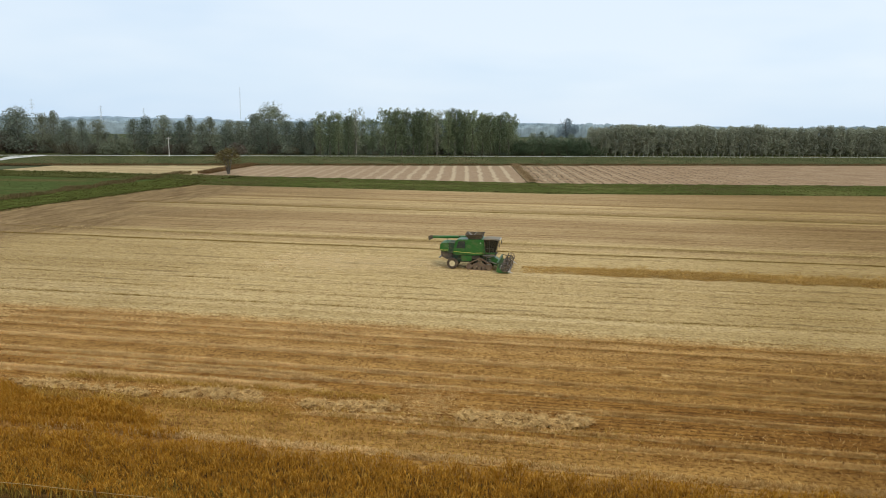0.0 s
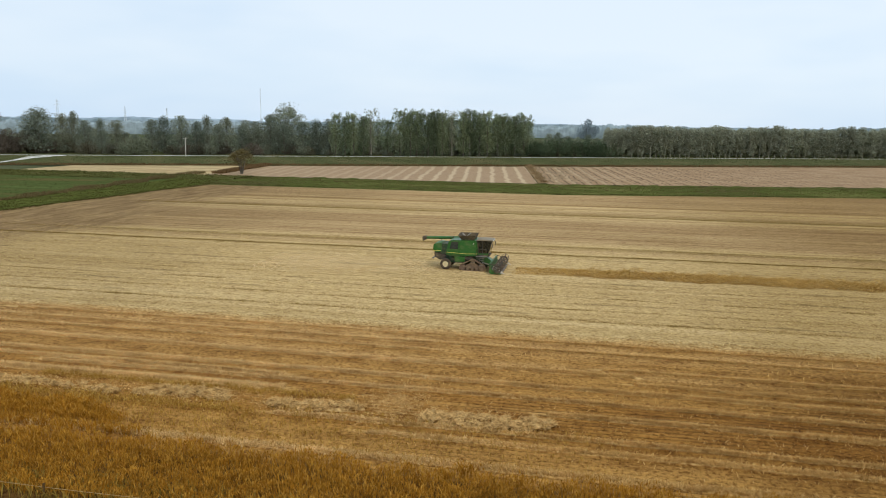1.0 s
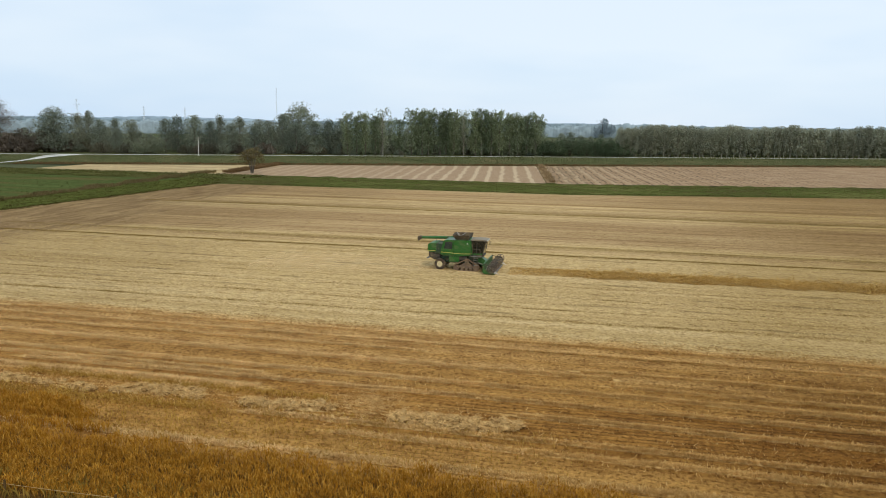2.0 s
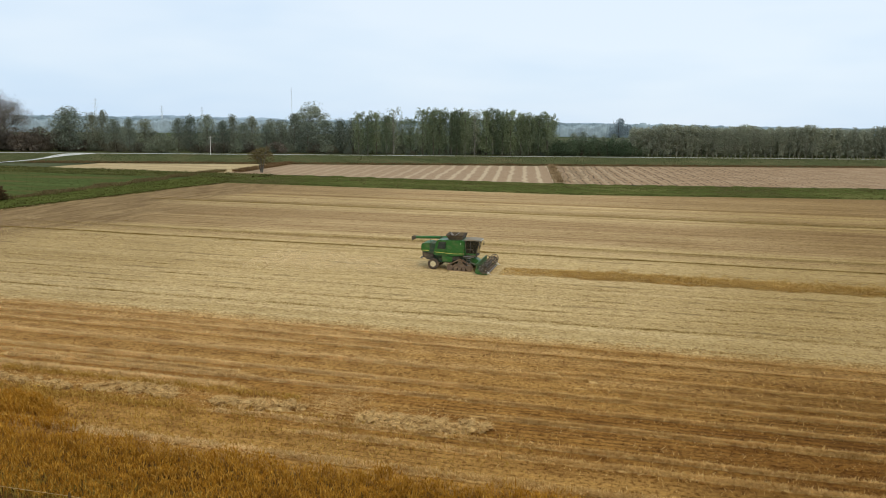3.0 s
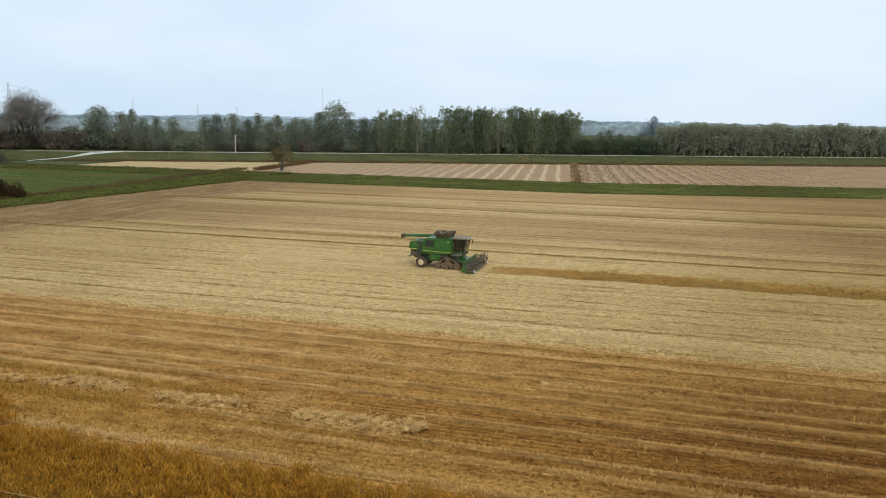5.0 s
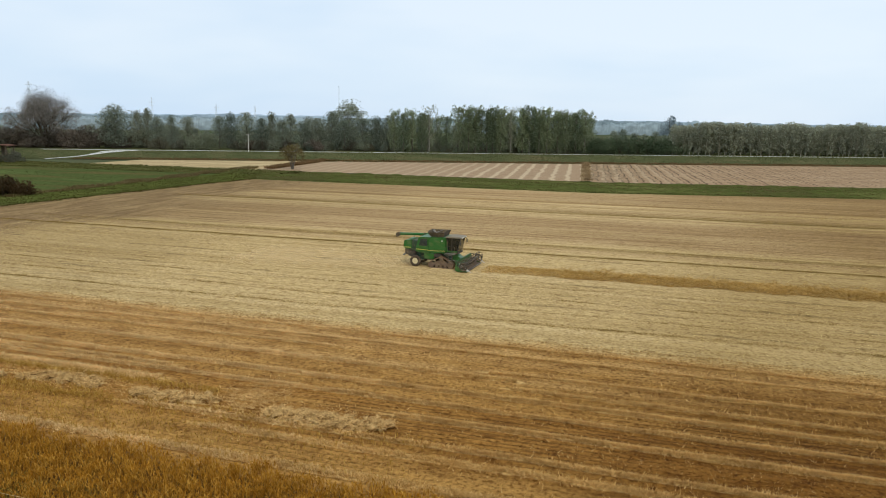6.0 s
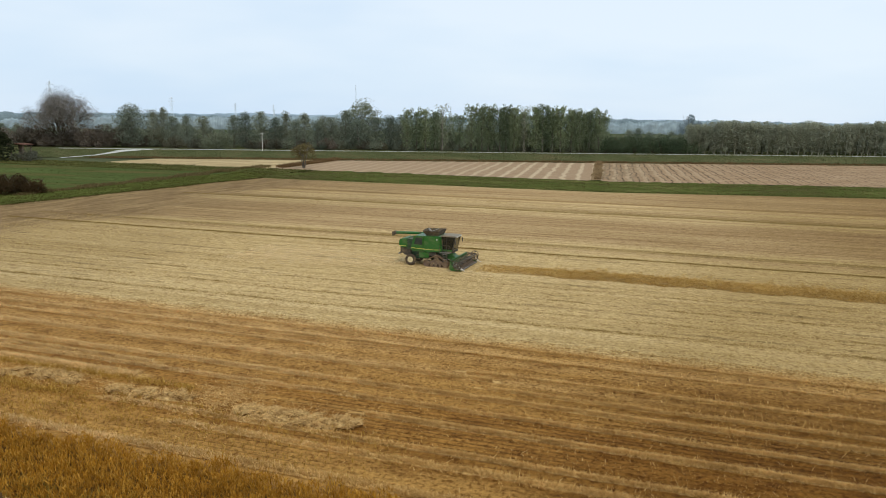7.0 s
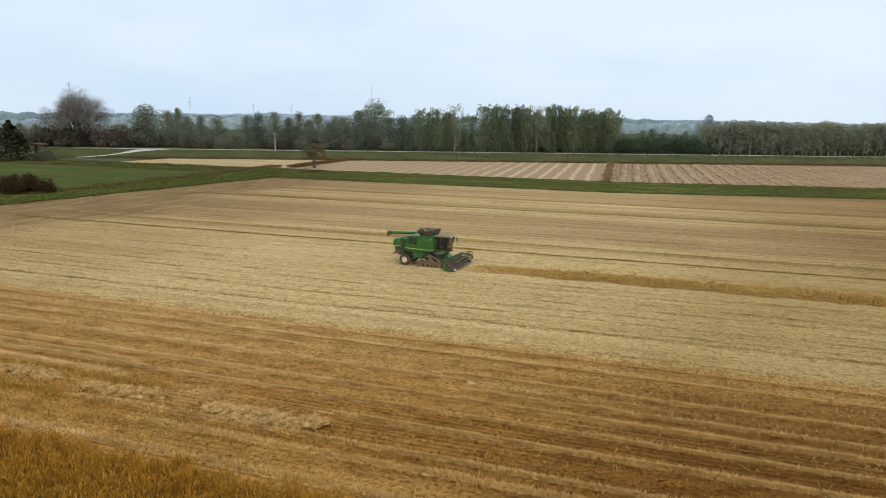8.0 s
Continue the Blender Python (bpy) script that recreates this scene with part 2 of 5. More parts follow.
LEVEE = mottled("levee_turf", (0.070, 0.078, 0.032), (0.094, 0.100, 0.042), (0.138, 0.118, 0.056), 0.07, 1.6, stretch=(1, 1.6, 1), bump=0.5, distance=0.2)
LAND = mottled("far_land", (0.06, 0.08, 0.04), (0.09, 0.10, 0.05), (0.14, 0.13, 0.08), 0.01, 0.2)
GRAVEL = mottled("pale_gravel", (0.52, 0.50, 0.44), (0.62, 0.60, 0.54), (0.70, 0.68, 0.62), 0.3, 4.0)
STRAW_FIELD = mottled("yellow_stubble", (0.340, 0.240, 0.118), (0.450, 0.330, 0.172), (0.540, 0.415, 0.230), 0.15, 2.0, stretch=(0.25, 1, 1))
BARK = mottled("bark", (0.10, 0.085, 0.065), (0.16, 0.14, 0.11), (0.22, 0.20, 0.17), 0.8, 4.0)
PALE_BARK = mottled("poplar_bark", (0.173, 0.158, 0.122), (0.238, 0.216, 0.173), (0.302, 0.281, 0.230), 0.6, 4.0)
# woodland leaf colours are raised in tone: distance haze put into them
LEAF_POPLAR = islands("poplar_leaves", ((0.181, 0.217, 0.122), (0.218, 0.257, 0.145), (0.257, 0.295, 0.172), (0.309, 0.345, 0.211)), tones=TREE_TONES, thin=0.45)
LEAF_WOOD = islands("wood_leaves", ((0.170, 0.197, 0.145), (0.200, 0.229, 0.167), (0.233, 0.256, 0.192), (0.268, 0.285, 0.215)), tones=TREE_TONES, thin=0.45)
LEAF_OLIVE = islands("olive_leaves", ((0.235, 0.240, 0.166), (0.276, 0.283, 0.194), (0.319, 0.322, 0.228)), tones=TREE_TONES, thin=0.45)
LEAF_PALE = islands("pale_leaves", ((0.264, 0.282, 0.194), (0.306, 0.324, 0.225), (0.360, 0.372, 0.263)), thin=0.45)
LEAF_BROWN = islands("thinning_leaves", ((0.287, 0.291, 0.204), (0.333, 0.336, 0.239), (0.382, 0.383, 0.278), (0.328, 0.370, 0.259)), tones=((0.0, (0.80, 0.80, 0.80)), (0.6, (1.0, 0.99, 0.98)), (1.0, (1.12, 1.10, 1.08))), thin=0.45)
LEAF_TWIG = islands("fine_twigs", ((0.144, 0.134, 0.122), (0.180, 0.168, 0.151), (0.223, 0.206, 0.184)))
LEAF_DARK = islands("dark_leaves", ((0.070, 0.094, 0.054), (0.095, 0.127, 0.071), (0.132, 0.167, 0.096)), thin=0.35)
LEAF_WILLOW = islands("willow_leaves", ((0.245, 0.258, 0.170), (0.280, 0.290, 0.194), (0.318, 0.322, 0.222)), thin=0.4)
LEAF_CONIFER = islands("evergreen_leaves", ((0.026, 0.032, 0.016), (0.040, 0.046, 0.022), (0.055, 0.060, 0.030)))
# bluish tone of the far tree: distance haze put into the leaf colour
LEAF_FAR = islands("hazed_leaves", ((0.198, 0.250, 0.277), (0.235, 0.289, 0.322), (0.271, 0.329, 0.367)), thin=0.4)
LEAF_RUSSET = islands("russet_leaves", ((0.055, 0.034, 0.017), (0.081, 0.048, 0.023), (0.069, 0.053, 0.022)), thin=0.3)
LEAF_UNDER = islands("undergrowth", ((0.127, 0.105, 0.084), (0.161, 0.134, 0.106), (0.198, 0.168, 0.132)), thin=0.35)
LEAF_BRUSH = islands("brush_leaves", ((0.140, 0.130, 0.092), (0.172, 0.164, 0.114), (0.205, 0.195, 0.132)), tones=TREE_TONES, thin=0.4)
CROP = islands("ripe_crop", ((0.271, 0.112, 0.009), (0.380, 0.173, 0.017), (0.465, 0.232, 0.030), (0.541, 0.294, 0.055)), spread=0.65)
STRAW = islands("cut_straw", ((0.330, 0.216, 0.069), (0.460, 0.319, 0.114), (0.580, 0.421, 0.167), (0.700, 0.529, 0.238)), spread=0.4)
STUB = islands("stubble_stalks", ((0.205, 0.096, 0.020), (0.305, 0.158, 0.036), (0.390, 0.220, 0.056), (0.470, 0.286, 0.086)), spread=0.3)


# ---- mesh helpers ----
def mesh_of(name, verts, faces, material, soft=False):
    me = bpy.data.meshes.new(name)
    me.from_pydata([tuple(v) for v in verts], [], [tuple(f) for f in faces])
    me.materials.append(material)
    if soft:
        me.polygons.foreach_set("use_smooth", [True] * len(me.polygons))
    return me


def tri_mesh(name, verts, size, material):
    """verts: (n * size, 3) array of loose faces with size corners each."""
    v = np.asarray(verts, dtype=np.float32).reshape(-1, 3)
    k = len(v)
    me = bpy.data.meshes.new(name)
    me.vertices.add(k)
    me.vertices.foreach_set("co", v.ravel())
    me.loops.add(k)
    me.loops.foreach_set("vertex_index", np.arange(k, dtype=np.int32))
    me.polygons.add(k // size)
    me.polygons.foreach_set("loop_start", np.arange(0, k, size, dtype=np.int32))
    me.update(calc_edges=True)
    me.materials.append(material)
    return me


def part(name, data, parent, label=""):
    ob = new(name, data)
    ob.parent = parent
    return tagged(ob, label)


def thing(name, label, category, group="", at=None):
    ob = new(name)
    ob.empty_display_size = 0.3
    if at is not None:
        ob.matrix_basis = at
    return tagged(ob, label, category, group)


def sheet(name, xs, ys, height, material, label, category, kind="structure", warp=None):
    """A grid over xs and ys with z = height(X, Y)."""
    X, Y = np.meshgrid(xs, ys)
    if warp:
        X, Y = warp(X, Y)
    Z = height(X, Y)
    nx, ny = len(xs), len(ys)
    i = np.arange(nx * ny).reshape(ny, nx)
    f = np.stack([i[:-1, :-1], i[:-1, 1:], i[1:, 1:], i[1:, :-1]], -1).reshape(-1, 4)
    me = mesh_of(name, np.stack([X, Y, Z], -1).reshape(-1, 3).tolist(), f.tolist(), material, True)
    return tagged(new(name, me), label, category, kind=kind)


def wave(X, Y, lx, ly, seed):
    """Cheap smooth noise: a sum of sines with random phases."""
    r = np.random.RandomState(seed)
    out = np.zeros_like(X, dtype=float)
    for k in range(7):
        a, p = r.uniform(0.5, 2.2, 2), r.uniform(0, 6.3, 2)
        out += np.sin(X / lx * a[0] * 6.28 + p[0] + 1.3 * np.sin(Y / ly * 1.7 + p[1])) * np.sin(Y / ly * a[1] * 6.28 + p[1])
    return out / 3.0


rng = np.random.RandomState(7)


# ---- ground, levee, roads ----
SLANT = 0.37                       # the levee runs aslant: y = SLANT * x + v
LV_FOOT, LV_TOP = 217.5, 240.0
LV_H = 2.2                         # height of the levee


def levee_z(v):
    up = np.clip((v - LV_FOOT) / (LV_TOP - LV_FOOT), 0, 1)
    down = np.clip((v - 360.0) / 60.0, 0, 1)
    return LV_H * (up * up * (3 - 2 * up)) * (1 - down)


tagged(new("ground", mesh_of("ground", [(-4500, -600, -0.12), (4500, -600, -0.12), (4500, 4600, -0.12), (-4500, 4600, -0.12)], [(0, 1, 2, 3)], LAND)),
       "flat open farmland reaching the horizon", "ground", kind="structure")

ys = np.concatenate([np.arange(-57, -20, 0.22), np.arange(-20, 30, 0.4), np.arange(30, 97.2, 1.2)])


def field_z(X, Y):
    """Stubble stands as a low mat; along the pale lines straw lies on top of it."""
    near = np.clip((-23.0 - Y) / 1.5, 0, 1)
    mat_h = np.full_like(Y, 0.16)
    for p, w, x0, x1, pale_ in LINES:
        mat_h += 0.06 * pale_ * np.exp(-((Y - p) / (w * 1.1)) ** 2) * np.clip((X - x0) / 3, 0, 1) * np.clip((x1 - X) / 3, 0, 1)
    rows = 0.03 * np.sin(Y * 6.283 / 0.45 + 0.5 * np.sin(X * 0.04))
    return 0.05 + near * (mat_h + rows) + 0.03 * wave(X, Y, 9, 2.2, 3)


def spread_far(X, Y):
    return X, Y + np.clip(X - 5, 0, None) * 0.21 * np.clip((Y - 40) / 60, 0, 1)


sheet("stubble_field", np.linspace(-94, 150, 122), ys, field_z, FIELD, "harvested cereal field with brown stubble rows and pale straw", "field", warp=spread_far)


def flat(z0, amp=0.0, lx=8, ly=8, seed=1):
    return lambda X, Y: z0 + amp * wave(X, Y, lx, ly, seed)


def hummocks(z0, amp, lx, ly, seed, y0, y1):
    """Uneven turf that lies low along its edges y0 and y1."""
    return lambda X, Y: z0 + amp * (0.9 + wave(X, Y, lx, ly, seed)) * np.clip(np.minimum(Y - y0, y1 - Y) / 4.0, 0, 1)


VERGE = mottled("verge_turf", (0.063, 0.061, 0.018), (0.086, 0.100, 0.023), (0.121, 0.125, 0.034), 0.2, 2.2, stretch=(1.5, 0.5, 1), bump=0.6, distance=0.2)


def verge_x(y):
    """How far the field's west edge leans eastwards."""
    return 0.085 * (y - 65.0)


# grass bank between the harvested field and the fields beyond
def bank_z(X, Y):
    low = np.clip((X + 92.0) / 14.0, 0.05, 1)
    w = np.clip((Y - np.clip(X - 5, 0, None) * 0.21 - 96.5) / 31.0, 0, 1)
    return 0.05 + low * 0.55 * np.abs(np.sin(np.clip(w * 1.5, 0, 1) * 3.1415)) ** 0.7 + low * 0.24 * wave(X, Y, 11, 6, 5) * np.clip(w * 8, 0, 1)


def bend(X, Y):
    return X, Y + np.clip(X - 5, 0, None) * 0.21


sheet("grass_bank", np.linspace(-92, 175, 180), np.linspace(96.0, 127.5, 40), bank_z, GRASS, "long bank of rough green grass between fields", "grass bank", warp=bend)
sheet("green_meadow", np.linspace(-330, -96, 60), np.linspace(20, 108.5, 30), flat(0.04, 0.07, 30, 14, 2), MEADOW, "smooth green meadow beside the stubble", "meadow")
sheet("field_verge", np.linspace(-103, -86.0, 12), np.linspace(-60, 114, 120), flat(0.20, 0.08, 5, 7, 8), VERGE, "grassy verge along the field edge", "verge", warp=lambda X, Y: (X + verge_x(Y), Y))
sheet("weedy_margin", np.linspace(-330, -84, 90), np.linspace(108, 127.5, 30), hummocks(0.10, 0.26, 11, 5, 9, 108, 127.5), MARGIN, "rough weedy margin with dry brown growth", "field margin")


def slant(X, Y):
    return X, Y + SLANT * X


def fill(x0, x1, y0, v1, nx, ny, name, z, material, label, lean=0.14):
    """A field from y = y0 up to the levee's foot."""
    def go(X, Y):
        top = np.minimum(v1 + SLANT * X, 400)
        low = y0 + np.clip(X - 5, 0, None) * 0.21
        return X - lean * Y * (top - low), low + Y * (top - low)
    return sheet(name, np.linspace(x0, x1, nx), np.linspace(0, 1, ny), z, material, label, "field", warp=go)


fill(-166, -100, 126.5, 217, 40, 20, "yellow_field", flat(0.03, 0.04), STRAW_FIELD, "narrow yellow stubble field below the levee", 0.0)


def striped_material():
    m, n, l, b = mat("striped_stubble", 0.95, gloss=0.08)
    c = n.new("ShaderNodeTexCoord")
    s = n.new("ShaderNodeSeparateXYZ")
    l.new(c.outputs["Object"], s.inputs["Vector"])
    wob = noise_tex(n, l, 0.09, 4)
    x = maths(n, l, "ADD", s.outputs["X"], maths(n, l, "MULTIPLY", wob, 2.6))
    x = maths(n, l, "ADD", x, maths(n, l, "MULTIPLY", s.outputs["Y"], 0.145))
    w = maths(n, l, "SINE", maths(n, l, "MULTIPLY", x, 6.283 / 4.3))
    dark = ramp_of(n, l, noise_tex(n, l, 0.5, 3), ((0.3, (0.315, 0.205, 0.116)), (0.7, (0.395, 0.268, 0.156))))
    east = mixed(n, l, smooth(n, l, s.outputs["X"], -62.0, -28.0), (0.35, 0.35, 0.35), (0.85, 0.85, 0.85))
    x2 = maths(n, l, "MULTIPLY", smooth(n, l, w, 0.25, 0.95), east)
    col = mixed(n, l, x2, dark, (0.54, 0.405, 0.25))
    grain = ramp_of(n, l, noise_tex(n, l, 2.5, 3), ((0.3, (0.8, 0.8, 0.8)), (0.7, (1.15, 1.15, 1.15))))
    l.new(mixed(n, l, 1.0, col, grain, "MULTIPLY"), b.inputs["Base Color"])
    return m


def track_material():
    """Brown stubble with dark wavering wheel ruts that run down the field and fade out along x."""
    m, n, l, b = mat("rutted_stubble", 0.95, gloss=0.08)
    c = n.new("ShaderNodeTexCoord")
    s = n.new("ShaderNodeSeparateXYZ")
    l.new(c.outputs["Object"], s.inputs["Vector"])
    wob = noise_tex(n, l, 0.09, 3, (1, 0.6, 1))
    x = maths(n, l, "ADD", s.outputs["X"], maths(n, l, "MULTIPLY", s.outputs["Y"], 0.13))
    x = maths(n, l, "ADD", x, maths(n, l, "MULTIPLY", wob, 3.0))
    x = maths(n, l, "ADD", x, maths(n, l, "MULTIPLY", noise_tex(n, l, 0.35, 3), 1.7))
    x = maths(n, l, "ADD", x, maths(n, l, "MULTIPLY", noise_tex(n, l, 0.9, 2), 0.5))
    w = maths(n, l, "SINE", maths(n, l, "MULTIPLY", x, 6.283 / 4.1))
    w2 = maths(n, l, "SINE", maths(n, l, "MULTIPLY", maths(n, l, "ADD", x, 1.55), 6.283 / 4.1))
    base = ramp_of(n, l, noise_tex(n, l, 0.12, 4), ((0.3, (0.285, 0.178, 0.094)), (0.5, (0.345, 0.224, 0.122)), (0.7, (0.405, 0.275, 0.158))))
    swath = mixed(n, l, maths(n, l, "MULTIPLY", smooth(n, l, w, -0.1, -0.7), smooth(n, l, s.outputs["X"], 45.0, 0.0)), base, (0.45, 0.318, 0.185))
    broken = smooth(n, l, noise_tex(n, l, 0.16, 4, (1, 1.3, 1)), 0.40, 0.50)
    fade = smooth(n, l, s.outputs["X"], 150.0, 10.0)
    rut = maths(n, l, "MULTIPLY", maths(n, l, "MULTIPLY", maths(n, l, "MAXIMUM", smooth(n, l, w, 0.90, 0.97), maths(n, l, "MULTIPLY", smooth(n, l, w2, 0.91, 0.97), 0.7)), broken), fade)
    col = mixed(n, l, fade, base, swath)
    col = mixed(n, l, rut, col, (0.085, 0.051, 0.026))
    trod = maths(n, l, "MULTIPLY", smooth(n, l, s.outputs["X"], 22.0, -8.0), smooth(n, l, noise_tex(n, l, 0.25, 4, (1, 0.35, 1), 0.7), 0.40, 0.60))
    col = mixed(n, l, maths(n, l, "MULTIPLY", trod, 0.8), col, (0.22, 0.155, 0.085))
    grain = ramp_of(n, l, noise_tex(n, l, 1.6, 3, (1, 0.4, 1)), ((0.3, (0.78, 0.76, 0.74)), (0.7, (1.15, 1.15, 1.15))))
    l.new(mixed(n, l, 1.0, col, grain, "MULTIPLY"), b.inputs["Base Color"])
    return m


fill(-101, -2.2, 128.0, 217.5, 60, 20, "striped_field", flat(0.04, 0.04), striped_material(), "harvested field with pale straw swaths")
fill(0.4, 205, 128.0, 217.5, 90, 20, "rutted_field", flat(0.04, 0.05), track_material(), "brown harvested field with dark wheel ruts")
fill(-2.2, 0.4, 128.0, 217.5, 6, 24, "field_divider", flat(0.25, 0.2, 3, 6, 4), TAN_WEEDS, "strip of dry tan grass between two fields")

sheet("levee", np.linspace(-420, 420, 60), np.concatenate([np.linspace(LV_FOOT - 1.5, LV_TOP + 2, 16), np.linspace(LV_TOP + 6, 425, 24)]),
      lambda X, Y: levee_z(Y - SLANT * X) + 0.05 + 0.06 * wave(X, Y, 12, 9, 6) * ((Y - SLANT * X) < LV_TOP - 3), LEVEE,
      "long grassy flood levee with a terrace behind", "levee", warp=slant)
sheet("levee_road", np.linspace(-222, 420, 50), np.array([244.6, 247.8]), flat(LV_H + 0.10), GRAVEL, "narrow pale gravel road along the levee top", "road", warp=slant)


def drape(p):
    return Vector((p.x, p.y, float(levee_z(p.y - SLANT * p.x)) + 0.13))


def strip_along(name, pts, half, material, label, category, kind="structure", wide=0.0):
    """A road along pts; its start is wider by wide."""
    P = [Vector(p) for p in pts]
    vs, fs = [], []
    for i, p in enumerate(P):
        d = (P[min(i + 1, len(P) - 1)] - P[max(i - 1, 0)]).normalized()
        s = Vector((-d.y, d.x, 0)) * (half + wide * max(0.0, 1 - i / 5))
        vs += [drape(p + s), drape(p - s)]
        if i:
            fs.append((2 * i - 2, 2 * i - 1, 2 * i + 1, 2 * i))
    return tagged(new(name, mesh_of(name, vs, fs, material)), label, category, kind=kind)


# ramp road coming down the levee
RAMP = ((-187.1, 175.0), (-187.6, 169.0), (-189.1, 166.0), (-190.0, 163.3), (-190.5, 159.9), (-191.5, 157.1), (-192.8, 153.5), (-196.1, 148.4), (-196.9, 141.1))
strip_along("ramp_road", [(x, y, 0) for x, y in RAMP], 0.8, GRAVEL, "pale gravel ramp road down the levee", "road", wide=3.6)

DARK_SOIL = mottled("dark_track_soil", (0.045, 0.026, 0.012), (0.070, 0.042, 0.020), (0.10, 0.065, 0.03), 0.6, 5.0, bump=0.5)
sheet("farm_track", np.linspace(-60, 80, 60), np.linspace(-64, -55.5, 10), flat(0.14, 0.05, 4, 2, 12), DARK_SOIL, "dark bare soil track beside the fence", "track")


# ---- trees ----
def tube(points, radii, sides=6):
    """Vertices and quads of a tapered limb."""
    vs, fs = [], []
    P = [Vector(p) for p in points]
    for i, (p, r) in enumerate(zip(P, radii)):
        d = (P[min(i + 1, len(P) - 1)] - P[max(i - 1, 0)]).normalized()
        a = d.orthogonal().normalized()
        b = d.cross(a)
        for k in range(sides):
            t = 6.2832 * k / sides
            vs.append(p + (a * math.cos(t) + b * math.sin(t)) * r)
        if i:
            o = (i - 1) * sides
            fs += [(o + k, o + (k + 1) % sides, o + sides + (k + 1) % sides, o + sides + k) for k in range(sides)]
    return vs, fs


def wood_mesh(name, limbs, material, sides=6):
    vs, fs = [], []
    for pts, rad in limbs:
        v, f = tube(pts, rad, sides)
        o = len(vs)
        vs += v
        fs += [tuple(i + o for i in q) for q in f]
    return mesh_of(name, vs, fs, material, True)


def leaf_cloud(name, centres, sizes, material, rs, broad=1.0):
    """One small randomly turned three-cornered leaf clump at each centre."""
    c = np.asarray(centres, float)
    k = len(c)
    u = rs.normal(size=(k, 3))
    u /= np.linalg.norm(u, axis=1)[:, None]
    w = rs.normal(size=(k, 3))
    w = np.cross(u, w)
    w /= np.linalg.norm(w, axis=1)[:, None]
    s = np.asarray(sizes)[:, None]
    q = np.stack([c - u * s - w * s * 0.5 * broad, c + u * s * 1.1, c + w * s * 0.9 * broad - u * s * 0.4], 1)
    return tri_mesh(name, q, 3, material)


def blobs(rs, lobes, per, fill=0.55):
    """Points spread over the shells of ellipsoid lobes (x, y, z, rx, ry, rz)."""
    out = []
    for x, y, z, rx, ry, rz in lobes:
        d = rs.normal(size=(per, 3))
        d /= np.linalg.norm(d, axis=1)[:, None]
        r = fill + (1.05 - fill) * rs.rand(per) ** 0.6
        out.append(np.array([x, y, z]) + d * r[:, None] * np.array([rx, ry, rz]))
    return np.concatenate(out)


LEAF_LONE = islands("brownish_leaves", ((0.109, 0.084, 0.037), (0.143, 0.109, 0.048), (0.169, 0.133, 0.060), (0.129, 0.115, 0.045)))


DARK_BARK = mottled("dark_bark", (0.076, 0.058, 0.040), (0.115, 0.090, 0.062), (0.16, 0.130, 0.092), 0.8, 4.0)
STEM_BARK = mottled("plantation_bark", (0.230, 0.209, 0.155), (0.324, 0.297, 0.223), (0.419, 0.385, 0.297), 0.6, 4.0)


